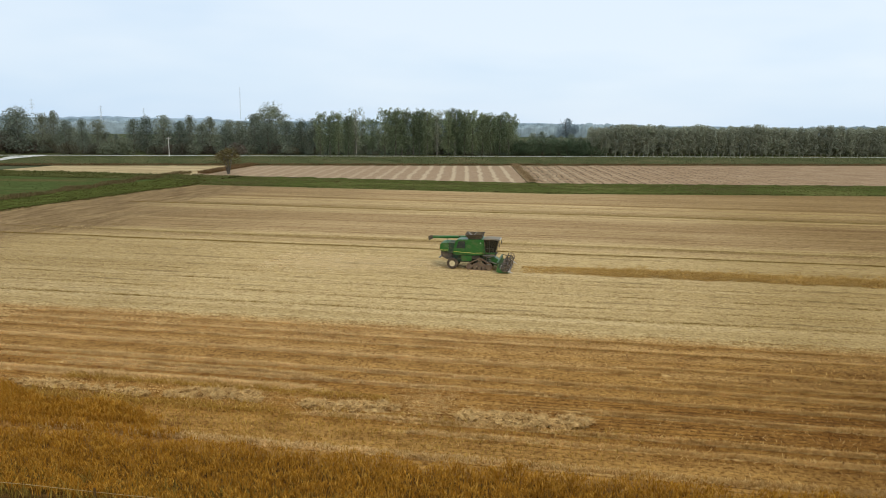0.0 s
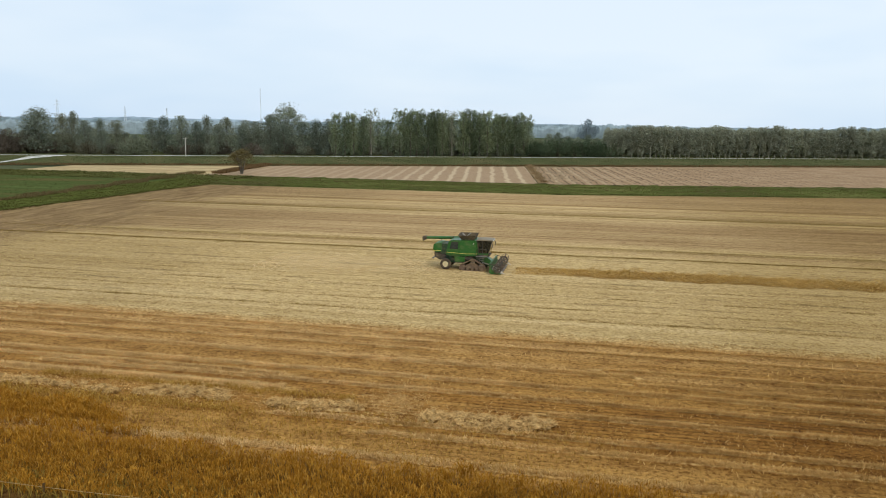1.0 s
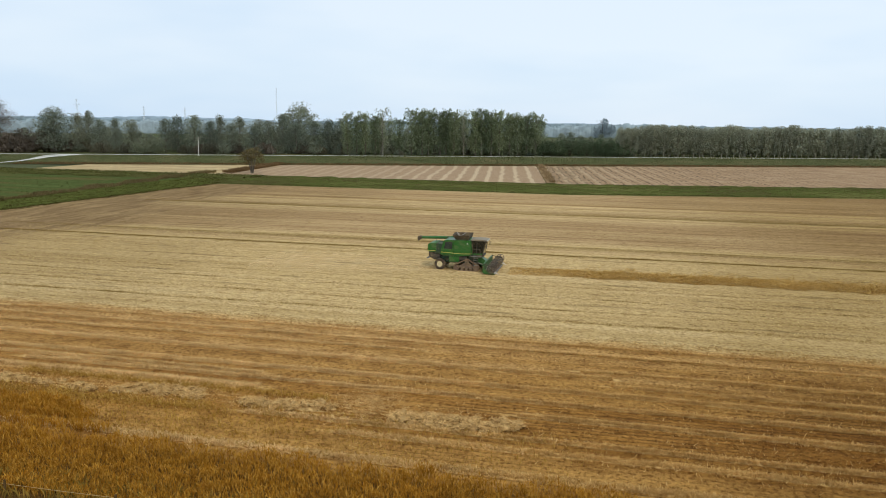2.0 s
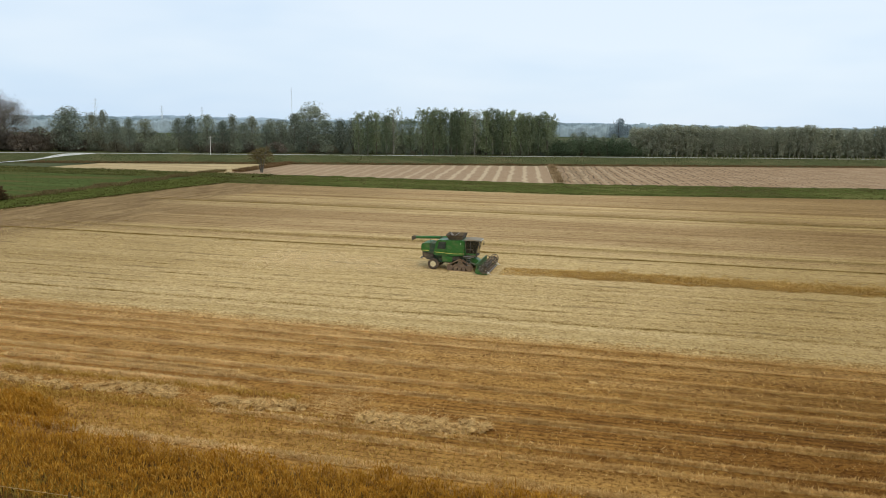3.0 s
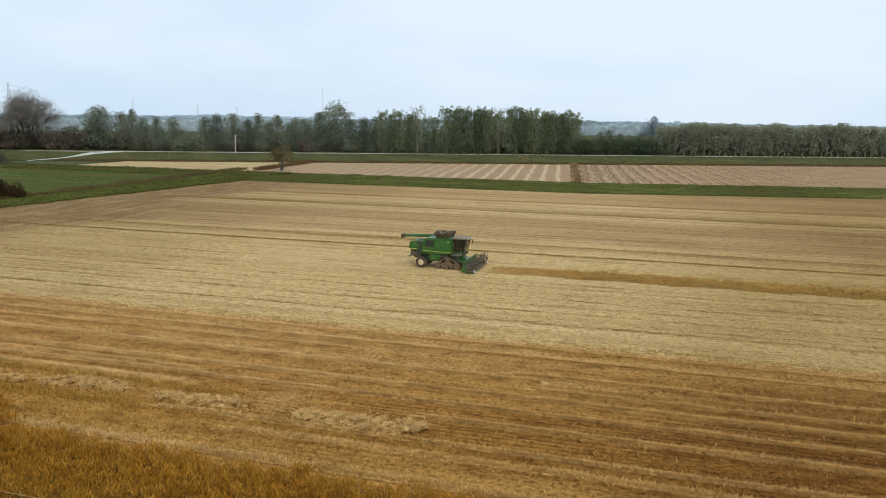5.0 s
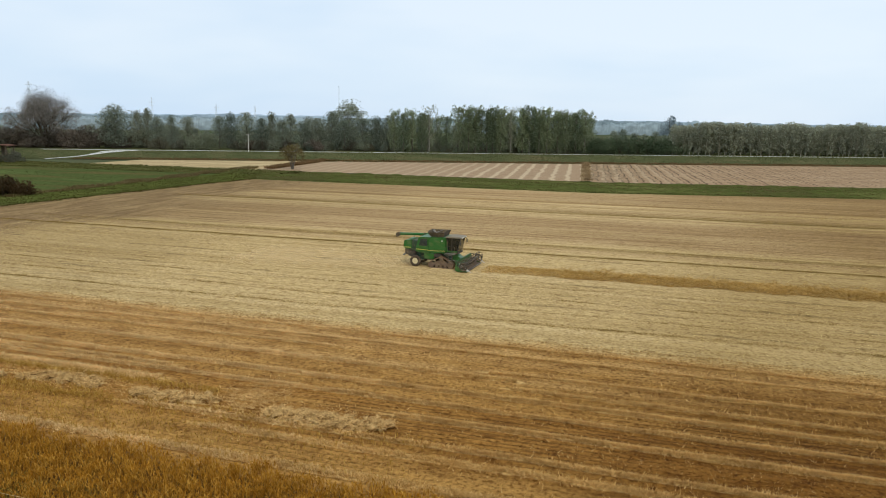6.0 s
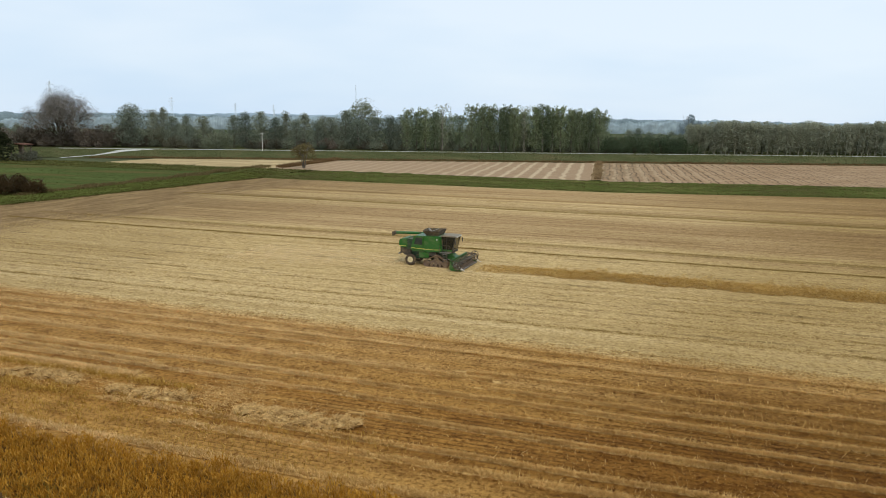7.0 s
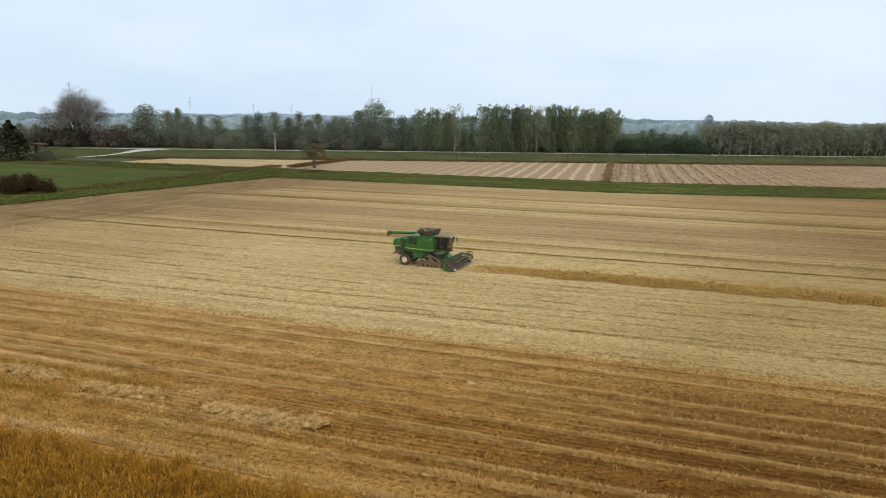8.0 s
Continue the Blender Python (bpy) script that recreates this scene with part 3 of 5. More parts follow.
def make_tree(kind, seed, label, height=17.0):
    """One tree of a kind, at the origin; later placed by copy_thing."""
    rs = np.random.RandomState(seed)
    h = height
    lobes, limbs = [], []
    if kind == "poplar":                                   # tall, upright limbs, leafy from low down
        limbs.append(([(0, 0, -0.3), (0.1, 0, h * 0.3), (0, 0.1, h * 0.9)], (0.27, 0.20, 0.03)))
        for i in range(34):
            f = i / 33
            z = h * (0.07 + 0.85 * f ** 0.9)
            a = i * 2.4 + rs.uniform(-0.5, 0.5)
            w = h * rs.uniform(0.05, 0.15) * (0.75 + 0.5 * min(1, f / 0.4)) * (1.0 - 0.3 * max(0, f - 0.6))
            tip = (math.cos(a) * w, math.sin(a) * w, z + w * 0.6)
            if i % 2:
                limbs.append(([(0, 0, max(0.3, z - w * 1.2)), (tip[0] * 0.6, tip[1] * 0.6, z - w * 0.2), tip], (0.07, 0.04, 0.012)))
            s = h * rs.uniform(0.040, 0.078) * (1 - 0.15 * max(0.0, f - 0.55) / 0.45)
            lobes.append((tip[0], tip[1], min(z, h * 0.95), s, s, s * 1.6))
            if 0.25 < f < 0.7 and i % 2:
                lobes.append((tip[0] * 0.25, tip[1] * 0.25, min(z, h * 0.94), s * 0.9, s * 0.9, s * 1.5))
        for i in range(4):
            lobes.append((rs.uniform(-0.06, 0.06) * h, rs.uniform(-0.06, 0.06) * h, h * rs.uniform(0.82, 0.93), h * 0.055, h * 0.055, h * 0.06))
        per, leaf, lm, bm_ = 84, 0.20, LEAF_POPLAR, BARK if seed % 3 else PALE_BARK
        if seed % 5 == 4:              # one kind has lost most of its leaves
            per, lm = 26, LEAF_PALE
    elif kind == "plantation":                             # thin stems, sparse brownish crowns
        limbs.append(([(0, 0, -0.3), (rs.uniform(-.3, .3), 0, h * 0.5), (0, 0, h * 0.95)], (0.16, 0.12, 0.02)))
        for i in range(15):
            z = h * (0.13 + 0.79 * i / 14)
            a, w = rs.uniform(0, 6.3), h * rs.uniform(0.05, 0.13)
            tip = (math.cos(a) * w, math.sin(a) * w, z + w * 0.7)
            limbs.append(([(0, 0, z - w), tip], (0.05, 0.012)))
            s = h * rs.uniform(0.05, 0.085) * (0.6 if i < 3 else 1.0)
            lobes.append((tip[0], tip[1], z, s, s, s * 1.4))
            lobes.append((tip[0] * 0.2, tip[1] * 0.2, z, s * 0.8, s * 0.8, s * 1.3))
        per, leaf, lm, bm_ = 62, 0.205, LEAF_BROWN, STEM_BARK
    elif kind == "bare":                                   # broad fan of limbs from a short bole, thin half-bare twigs
        def fork(p, d, length, r, level):
            q = p + d * length
            mid = p.lerp(q, 0.5) + Vector(rs.normal(size=3)) * length * 0.04
            limbs.append(([p, mid, q], (r, r * 0.8, r * 0.62)))
            if level == 0:
                lobes.append((q.x, q.y, q.z, length * 0.75, length * 0.75, length * 0.75))
                return
            for k in range(4 if level > 1 else 3):
                e = (d + Vector(rs.normal(size=3)) * 0.40 + Vector((0, 0, 0.05))).normalized()
                fork(p.lerp(q, rs.uniform(0.5, 1.0)), e, length * rs.uniform(0.58, 0.74), r * 0.55, level - 1)
        limbs.append(([(0, 0, -0.4), (0.1, 0, h * 0.07), (0, 0, h * 0.14)], (0.75, 0.62, 0.55)))
        for i in range(13):
            a, tilt = i * 2.4, 0.10 + 0.60 * (i / 12) ** 0.7
            d = Vector((math.cos(a) * math.sin(tilt), math.sin(a) * math.sin(tilt), math.cos(tilt)))
            fork(Vector((0, 0, h * rs.uniform(0.06, 0.14))), d, h * (0.42 - 0.08 * tilt), 0.30, 3)
        per, leaf, lm, bm_ = 74, 0.30, LEAF_TWIG, DARK_BARK
    elif kind == "lone":                                   # several stems from the ground, thin round crown
        for i in range(6):
            a = i * 1.05 + rs.uniform(-0.3, 0.3)
            w = h * rs.uniform(0.16, 0.34)
            q = Vector((math.cos(a) * w, math.sin(a) * w, h * rs.uniform(0.6, 0.85)))
            limbs.append(([(0.25 * math.cos(a), 0.25 * math.sin(a), -0.2), (q.x * 0.35, q.y * 0.35, h * 0.25), q], (0.17, 0.12, 0.03)))
            for j in range(5):
                e = Vector((rs.uniform(-0.25, 0.25), rs.uniform(-0.25, 0.25), rs.uniform(0, 0.25))) * h
                limbs.append(([q * rs.uniform(0.5, 0.95), q * 0.9 + e], (0.05, 0.012)))
        for i in range(64):
            d = rs.normal(size=3)
            d /= np.linalg.norm(d)
            k = rs.uniform(0.25, 1.0) ** 0.6
            lobes.append((d[0] * k * 0.44 * h, d[1] * k * 0.44 * h, h * (0.60 + 0.32 * d[2] * k), h * 0.085, h * 0.085, h * 0.075))
        per, leaf, lm, bm_ = 38, 0.17, LEAF_LONE, BARK
    elif kind == "conifer":
        limbs.append(([(0, 0, -0.3), (0, 0, h * 0.96)], (0.3, 0.04)))
        for i in range(13):
            f = i / 12
            r = h * 0.36 * (1 - f) ** 0.75 + 0.25
            for k in range(6):
                a = rs.uniform(0, 6.3)
                lobes.append((math.cos(a) * r * 0.6, math.sin(a) * r * 0.6, h * (0.06 + 0.9 * f), r * 0.5, r * 0.5, h * 0.06))
        per, leaf, lm, bm_ = 34, 0.30, LEAF_CONIFER, DARK_BARK
    elif kind in ("bush", "russet_bush", "willow", "thicket", "far_tree", "brown_bush"):
        for i in range(7):
            a = rs.uniform(0, 6.3)
            limbs.append(([(0, 0, -0.2), (math.cos(a) * h * 0.2, math.sin(a) * h * 0.2, h * 0.4), (math.cos(a) * h * 0.42, math.sin(a) * h * 0.42, h * 0.8)], (0.10, 0.06, 0.015)))
        wide = {"willow": 0.52, "thicket": 0.5}.get(kind, 0.62)
        for i in range(20 if kind != "willow" else 44):
            a, r = rs.uniform(0, 6.3), rs.uniform(0, wide) * h
            zz = h * rs.uniform(0.18, 0.8) * (1 - 0.45 * r / (wide * h))
            s = h * rs.uniform(0.17, 0.27)
            lobes.append((math.cos(a) * r, math.sin(a) * r, zz, s, s, s * 0.9))
        per, leaf = 200 if kind == "far_tree" else 105, 0.035 * h ** 0.7 + 0.06
        lm = {"willow": LEAF_WILLOW, "thicket": LEAF_DARK, "russet_bush": LEAF_RUSSET, "far_tree": LEAF_FAR, "brown_bush": LEAF_UNDER}.get(kind, LEAF_BRUSH if seed % 2 else LEAF_WOOD)
        bm_ = DARK_BARK
    else:                                                  # broad mixed wood
        lean = rs.uniform(-0.6, 0.6)
        limbs.append(([(0, 0, -0.3), (lean * 0.4, 0, h * 0.3), (lean, 0.2, h * 0.82)], (0.30, 0.22, 0.05)))
        for i in range(22):
            f = i / 21
            z = h * (0.10 + 0.84 * f)
            a = i * 2.4 + rs.uniform(-0.5, 0.5)
            w = h * 0.28 * math.sin(3.14 * min(1, 0.28 + 0.66 * f)) * rs.uniform(0.5, 1.2)
            tip = (lean * f + math.cos(a) * w, math.sin(a) * w, z + w * 0.3)
            limbs.append(([(lean * f * 0.7, 0, z - w * 0.7), tip], (0.10, 0.02)))
            s = h * rs.uniform(0.07, 0.13)
            lobes.append((*tip, s * 1.15, s * 1.15, s))
            lobes.append((-tip[0] * 0.55, -tip[1] * 0.55, z, s * 0.95, s * 0.95, s))
        if kind == "big_wood":
            for i in range(34):
                d = rs.normal(size=3)
                d /= np.linalg.norm(d)
                k = rs.uniform(0.3, 1.0) ** 0.5
                c = Vector((d[0] * k * 0.29 * h, d[1] * k * 0.29 * h, h * (0.66 + 0.28 * d[2] * k)))
                limbs.append(([(0, 0, c.z * 0.6), c], (0.08, 0.02)))
                lobes.append((*c, h * 0.07, h * 0.07, h * 0.065))
        per, leaf, lm, bm_ = 100, 0.215, {"pale_wood": LEAF_OLIVE, "big_wood": LEAF_PALE}.get(kind, LEAF_WOOD), BARK
    root = thing("tree" if kind not in ("bush", "russet_bush", "thicket") else "bush", label, "tree" if "bush" not in kind and kind != "thicket" else "bush")
    part("trunk", wood_mesh("trunk", limbs, bm_, 4 if kind == "bare" else 5), root)
    pts = blobs(rs, lobes, per)
    pts = pts[pts[:, 2] > 0.15]
    part("crown", leaf_cloud("crown", pts, leaf * rs.uniform(0.55, 1.35, len(pts)), lm, rs, 0.22 if kind == "bare" else 1.0), root)
    return root


USED = set()


def put(root, x, y, z, turn=0.0, scale=1.0, group="", wide=1.0):
    """Place the first use as it is, and copies after that."""
    m = pose(x, y, z, 0, 0, turn)
    ob = root if root not in USED else copy_thing(root, m)
    USED.add(root)
    ob.matrix_basis = m @ Matrix.Diagonal((scale * wide, scale * wide, scale, 1))
    if group:
        ob["group"] = group
    return ob


WOOD_X = -2.2                      # the wood starts this far west of the levee stations


def at_v(x, v):
    x += WOOD_X
    return x, SLANT * x + v, float(levee_z(v))


poplars = [make_tree("poplar", 20 + i, "tall poplar with dull green leaves and pale stem", 17) for i in range(5)]
for row, v in enumerate((254, 260, 267)):
    for i in range(27):
        x = -97 + i * 3.5 + rng.uniform(-0.8, 0.8) + row * 1.2
        gap = -76.5 < x < -66
        if x > -13.5 or x < -92 or rng.rand() < (0.80 if gap else 0.13):
            continue
        h = (1.0, 0.87, 0.80)[row] * (15.6 + 1.2 * (x + 97) / 20 if x < -77 else 16.2 if gap else 18.3 - 1.2 * max(0, (x + 30) / 17)) * rng.uniform(0.95, 1.05)
        put(poplars[rng.randint(5)], *at_v(x, v + rng.uniform(-1, 1)), rng.uniform(0, 360), (h + 0.8) / 16.6, "poplar grove behind the levee", rng.uniform(0.8, 1.2))

woods = [make_tree("wood", 40 + i, "broad dark green woodland tree", 15) for i in range(4)]
pales = [make_tree("pale_wood", 50 + i, "olive green woodland tree with thinning leaves", 15) for i in range(3)]
# front of the wood: x, distance behind the levee line, height, width
FRONT = ((-202, 262, 16.2, 18), (-185.7, 262, 11.9, 9), (-177.9, 258, 12.6, 6.5), (-164.1, 266, 12.6, 9), (-159.3, 266, 13.6, 9.5), (-151.8, 264, 14.1, 10.5), (-145.3, 262, 11.9, 9), (-137.3, 262, 11.1, 10),
         (-127.8, 260, 10.7, 10), (-123.2, 262, 12.2, 12), (-120, 268, 15.1, 11.5), (-105.6, 262, 12.4, 11), (-100.1, 262, 13, 10), (-95, 262, 13.5, 9.5), (-206, 266, 13, 10), (-112.5, 262, 11.5, 11))
THIN = ((-196, 266, 14.3, 9), (-193.3, 268, 15.5, 8), (-181.5, 275, 11.9, 10), (-146, 272, 14.3, 8), (-139.8, 275, 13.9, 10), (-132, 274, 12.5, 9))
for k, (x, v, h, w) in enumerate(FRONT):
    put(woods[k % 4], *at_v(x, v), 77 * k, (h + 0.7) / 14.6, "mixed wood behind the levee", w / h * 14.6 / 10.2)
for k, (x, v, h, w) in enumerate(THIN):
    put(pales[k % 3], *at_v(x, v), 63 * k, (h + 0.7) / 14.6, "mixed wood behind the levee", w / h * 14.6 / 10.2)
put(make_tree("big_wood", 57, "tall broad tree with pale olive crown above the wood", 20), *at_v(-117.6, 279), 0, 1.03, "", 1.4)
# filling behind, lower than the front
for i in range(44):
    x = -300 + 208 * i / 43 + rng.uniform(-1.5, 1.5)
    src = woods[rng.randint(4)] if rng.rand() < 0.7 else pales[rng.randint(3)]
    h = rng.uniform(8.0, 11.6) * (0.78 if x < -206 else 0.84 if x < -128 else 1.0)
    put(src, *at_v(x, rng.uniform(276, 300)), rng.uniform(0, 360), h / 14.6, "mixed wood behind the levee", rng.uniform(1.2, 1.6))
brush = [make_tree("bush", 90 + i, "dense dull green brush along the wood's edge", 4.5) for i in range(3)]
under = [make_tree("brown_bush", 94 + i, "dense dark brown undergrowth at the wood's edge", 4.5) for i in range(2)]
for i in range(86):
    x = -296 + 284 * i / 85 + rng.uniform(-1.2, 1.2)
    if -196 < x < -176 and rng.rand() < 0.3 or -173 < x < -154:
        continue
    put(under[i % 2] if x < -200 or i % 4 == 0 else brush[i % 3], *at_v(x, rng.uniform(255, 268) if x < -95 else rng.uniform(262, 276)), rng.uniform(0, 360), rng.uniform(0.65, 1.35) * (1.9 if x < -204 else 1.0), "brush along the wood", 1.15)

for x, v, h in ((-74.5, 281, 10.4), (-70.8, 284, 12.8), (-67.5, 279, 10.6)):
    put(pales[1], *at_v(x, v), 40 * h, h / 14.6, "mixed wood behind the levee", 0.7)
for i in range(22):
    put(brush[i % 3], *at_v(-96 + i * 3.9 + rng.uniform(-1, 1), 256 + rng.uniform(-2, 6)), rng.uniform(0, 360), rng.uniform(0.35, 0.75), "brush along the wood", 1.2)

stems = [make_tree("plantation", 60 + i, "slim plantation poplar with bare pale stem and brownish crown", 14) for i in range(5)]
for row, v in enumerate((256, 261)):
    for i in range(64):
        x = 19 + i * 2.58 + row * 1.2 + rng.uniform(-0.8, 0.8)
        h = 12.4 + 0.9 * min(1, (x - 19) / 14) + 0.35 * math.sin(x * 0.21)
        put(stems[rng.randint(5)], *at_v(x, v + rng.uniform(-0.7, 0.7)), rng.uniform(0, 360), h * rng.uniform(0.92, 1.06) / 13.8, "poplar plantation behind the levee", rng.uniform(1.15, 1.6))
# the rows behind them, which cannot be told apart
rp = np.random.RandomState(65)
limbs, lobes = [], []
for row, v in enumerate((266, 272, 279)):
    for i in range(50):
        x, y, z = at_v(19 + i * 3.3 + rp.uniform(-0.8, 0.8), v + rp.uniform(-1, 1))
        h = 12.5 + 0.35 * math.sin(x * 0.21) + rp.uniform(-0.5, 0.5)
        limbs.append(([(x, y, z - 0.2), (x + rp.uniform(-0.3, 0.3), y, z + h * 0.9)], (0.15, 0.02)))
        for k in range(10):
            f, s = 0.16 + 0.74 * k / 9, h * rp.uniform(0.05, 0.09)
            lobes.append((x + rp.uniform(-1.1, 1.1), y + rp.uniform(-1, 1), z + h * f, s, s, s * 1.4))
back = thing("plantation_rows", "dense brownish poplar rows deep in the plantation", "trees")
back["kind"] = "stuff"
part("stem_rows", wood_mesh("stems", limbs, STEM_BARK, 4), back)
pts = blobs(rp, lobes, 75)
part("crown_mass", leaf_cloud("crowns", pts, 0.25 * rp.uniform(0.6, 1.3, len(pts)), LEAF_BROWN, rp), back)
for i in range(30):
    put(brush[i % 3], *at_v(22 + i * 5.6, 288 + rng.uniform(-3, 3)), rng.uniform(0, 360), rng.uniform(0.9, 1.4), "brush along the wood", 1.7)

thick = [make_tree("thicket", 70 + i, "dense dark green thicket", 8.5) for i in range(2)]
for row in range(2):
    for i in range(10):
        put(thick[i % 2], *at_v(-13 + i * 3.7, 255 + 5 * row + rng.uniform(-1, 1)), rng.uniform(0, 360), rng.uniform(0.86, 1.04), "thicket behind the levee", 1.1)
for i in range(7):
    put(woods[i % 4], *at_v(-8 + i * 4.5, 290 + rng.uniform(-4, 6)), rng.uniform(0, 360), rng.uniform(0.50, 0.66), "mixed wood behind the levee", 1.2)

put(make_tree("bare", 80, "large broad tree with thin half-bare grey crown", 23), -231.6, 176.5, LV_H, 0, 1.0, "", 1.04)
put(make_tree("lone", 81, "lone small multi-stemmed tree with thin brownish crown", 8.6), -92.4, 134.5, 0.1, 0, 1.0, "", 1.06)
put(make_tree("conifer", 82, "dark evergreen tree beside the shed", 12), -198.5, 115, 0.0, 0, 1.12, "", 1.65)
put(make_tree("willow", 83, "round grey-green willow at the wood's edge", 8.8), *at_v(-166.4, 258), 0, 0.98, "", 1.4)
put(brush[1], -187.0, 118.0, 0.1, 40, 1.15, "", 1.3)
rus = [make_tree("russet_bush", 84 + i, "low russet-brown bush on the field margin", 4.2) for i in range(2)]
for i, (x, y, s) in enumerate(((-100.0, 40.5, 0.95), (-102.6, 38.2, 1.2), (-106.0, 36.4, 1.1), (-110, 34.5, 1.0), (-104.5, 41, 1.1), (-108.5, 39.0, 1.1))):
    put(rus[i % 2], x, y, 0.05, 70 * i, s, "russet bushes")
# one tree standing clear far off on the plain
put(make_tree("far_tree", 88, "single distant tree with leaves coloured haze-blue", 8.5), -2.0, 802.5, 0.0, 0, 3.0, "", 0.72)


# ---- loose blades: standing crop, stubble, straw ----
def blades(base, height, width, lean, rs, bend=0.0):
    """Upright blades as narrow triangles (or bent pairs) on base points."""
    k = len(base)
    a = rs.uniform(0, 6.2832, k)
    side = np.stack([np.cos(a), np.sin(a), np.zeros(k)], 1) * (np.asarray(width) * 0.5).reshape(-1, 1)
    d = rs.normal(size=(k, 2)) * lean
    h = np.asarray(height).reshape(-1, 1)
    tip = base + np.concatenate([d * h, h], 1)
    if not bend:
        return np.stack([base - side, base + side, tip], 1), 3
    mid = base + np.concatenate([d * h * 0.3, h * 0.6], 1)
    return np.stack([base, mid + side, tip, mid - side], 1), 4


def stuff(name, tris, size, material, label, category):
    return tagged(new(name, tri_mesh(name, tris, size, material)), label, category, kind="stuff")


def scatter(rs, count, x0, x1, y0, y1):
    return np.stack([rs.uniform(x0, x1, count), rs.uniform(y0, y1, count)], 1)


def lift(p):
    return np.concatenate([p, field_z(p[:, 0], p[:, 1])[:, None] - 0.02], 1)


def clumped(p, rs, lx, ly, keep, least=0.12):
    """Thin the points out unevenly, so that gaps and thick places show."""
    w = wave(p[:, 0], p[:, 1], lx, ly, rs.randint(99))
    return p[rs.rand(len(p)) < np.clip(keep + 0.45 * w, least, 1)]


rs = np.random.RandomState(11)


def crop_top(x):
    """Far edge of the uncut crop at the near side; a ragged patch stands further in beyond x = -8."""
    return -50.1 + 0.25 * np.sin(x * 0.9) + 0.2 * np.sin(x * 2.3)


p = scatter(rs, 390000, -30, 60, -55.9, -48.6)
p = p[p[:, 1] < crop_top(p[:, 0]) + rs.normal(size=len(p)) * 0.12]
q = scatter(rs, 110000, -30, -8, -49.4, -44.2)
edge = -44.6 - 2.6 * np.clip((q[:, 0] + 24) / 15.0, 0, 1) + 0.5 * np.sin(q[:, 0] * 0.8)
q = q[(q[:, 1] < edge) & (q[:, 0] < -9 + 1.2 * np.sin(q[:, 1] * 2.0)) & ~((q[:, 1] > -48.9) & (q[:, 1] < -48.2))]
p = clumped(clumped(np.concatenate([p, q]), rs, 2.1, 1.6, 0.74, 0.08), rs, 0.7, 0.55, 0.66, 0.10)
base = lift(p)
tall = 0.58 * np.clip(1 + 0.34 * wave(p[:, 0], p[:, 1], 2.6, 1.9, 31) + 0.30 * wave(p[:, 0], p[:, 1], 0.9, 0.7, 33), 0.35, 1.7)
ears = rs.rand(len(p)) < 0.7                                # most of what shows are ears on top of the stand
t1, size = blades(base[~ears], tall[~ears] * rs.uniform(0.7, 1.1, (~ears).sum()), rs.uniform(0.02, 0.045, (~ears).sum()), 0.3, rs, 1.0)
top = base[ears].copy()
top[:, 2] += tall[ears] * rs.uniform(0.45, 0.85, ears.sum())
t2, size = blades(top, rs.uniform(0.10, 0.26, ears.sum()), rs.uniform(0.025, 0.05, ears.sum()), 0.42, rs, 1.0)
stuff("standing_crop", np.concatenate([t1, t2]), size, CROP, "ripe golden cereal crop standing uncut at the field edge", "crop")

# weeds low in the crop and on the ditch side
p = scatter(rs, 16000, -34, 30, -56.4, -54.0)
p = clumped(p, rs, 4.0, 2.0, 0.3)
t, size = blades(lift(p), rs.uniform(0.35, 0.75, len(p)), rs.uniform(0.03, 0.07, len(p)), 0.35, rs, 1.0)
stuff("crop_weeds", t, size, islands("weed_blades", ((0.14, 0.098, 0.020), (0.22, 0.150, 0.030), (0.32, 0.205, 0.045))), "green and yellow weeds in the crop's edge", "weeds")

# low ragged growth left standing between the crop and the straw heaps
p = scatter(rs, 60000, -24, 16, -49.0, -43.6)
p = p[rs.rand(len(p)) < np.clip(1.1 - (p[:, 0] + 9) / 26.0, 0.1, 1)]
p = clumped(clumped(p, rs, 4.0, 1.4, 0.35, 0.0), rs, 0.9, 0.6, 0.5, 0.0)
for x0, x1, y0 in ((-20, 1, -41.55), (-27, -5, -44.7)):
    q = np.stack([rs.uniform(x0, x1, 6000), y0 + rs.normal(size=6000) * 0.26], 1)
    p = np.concatenate([p, clumped(q, rs, 3.5, 1.4, 0.5, 0.0)])
t, size = blades(lift(p), rs.uniform(0.12, 0.34, len(p)), rs.uniform(0.02, 0.05, len(p)), 0.5, rs, 1.0)
stuff("low_growth", t, size, islands("low_growth_blades", ((0.28, 0.150, 0.022), (0.38, 0.212, 0.036), (0.46, 0.272, 0.060), (0.54, 0.345, 0.095)), spread=0.5), "low ragged crop left standing beside the heaps", "crop")

# stubble in the brown part: short stalks in drilled rows
p = scatter(rs, 420000, -34, 60, -48.4, -24.5)
p[:, 1] = np.round(p[:, 1] / 0.45) * 0.45 + 0.34 + rs.normal(size=len(p)) * 0.06
p = clumped(clumped(p, rs, 3.1, 1.3, 0.7), rs, 0.9, 0.6, 0.7)
for y, w, x0, x1, pale_ in LINES:                           # none where the straw lies flat
    p = p[(np.abs(p[:, 1] - y) > w * 1.1 * pale_) | (p[:, 0] < x0) | (p[:, 0] > x1)]
t, size = blades(lift(p), rs.uniform(0.03, 0.10, len(p)), rs.uniform(0.02, 0.05, len(p)), 0.7, rs)
stuff("stubble", t, size, STUB, "short brown cereal stubble in drilled rows", "stubble")

# pale straw pressed along the lines
WEST, EAST = [], []
for y, w, x0, x1, pale_ in LINES:
    x0, x1 = max(x0, -34), min(x1, 58)
    k = int(1900 * (x1 - x0) * w / 0.3 * pale_)
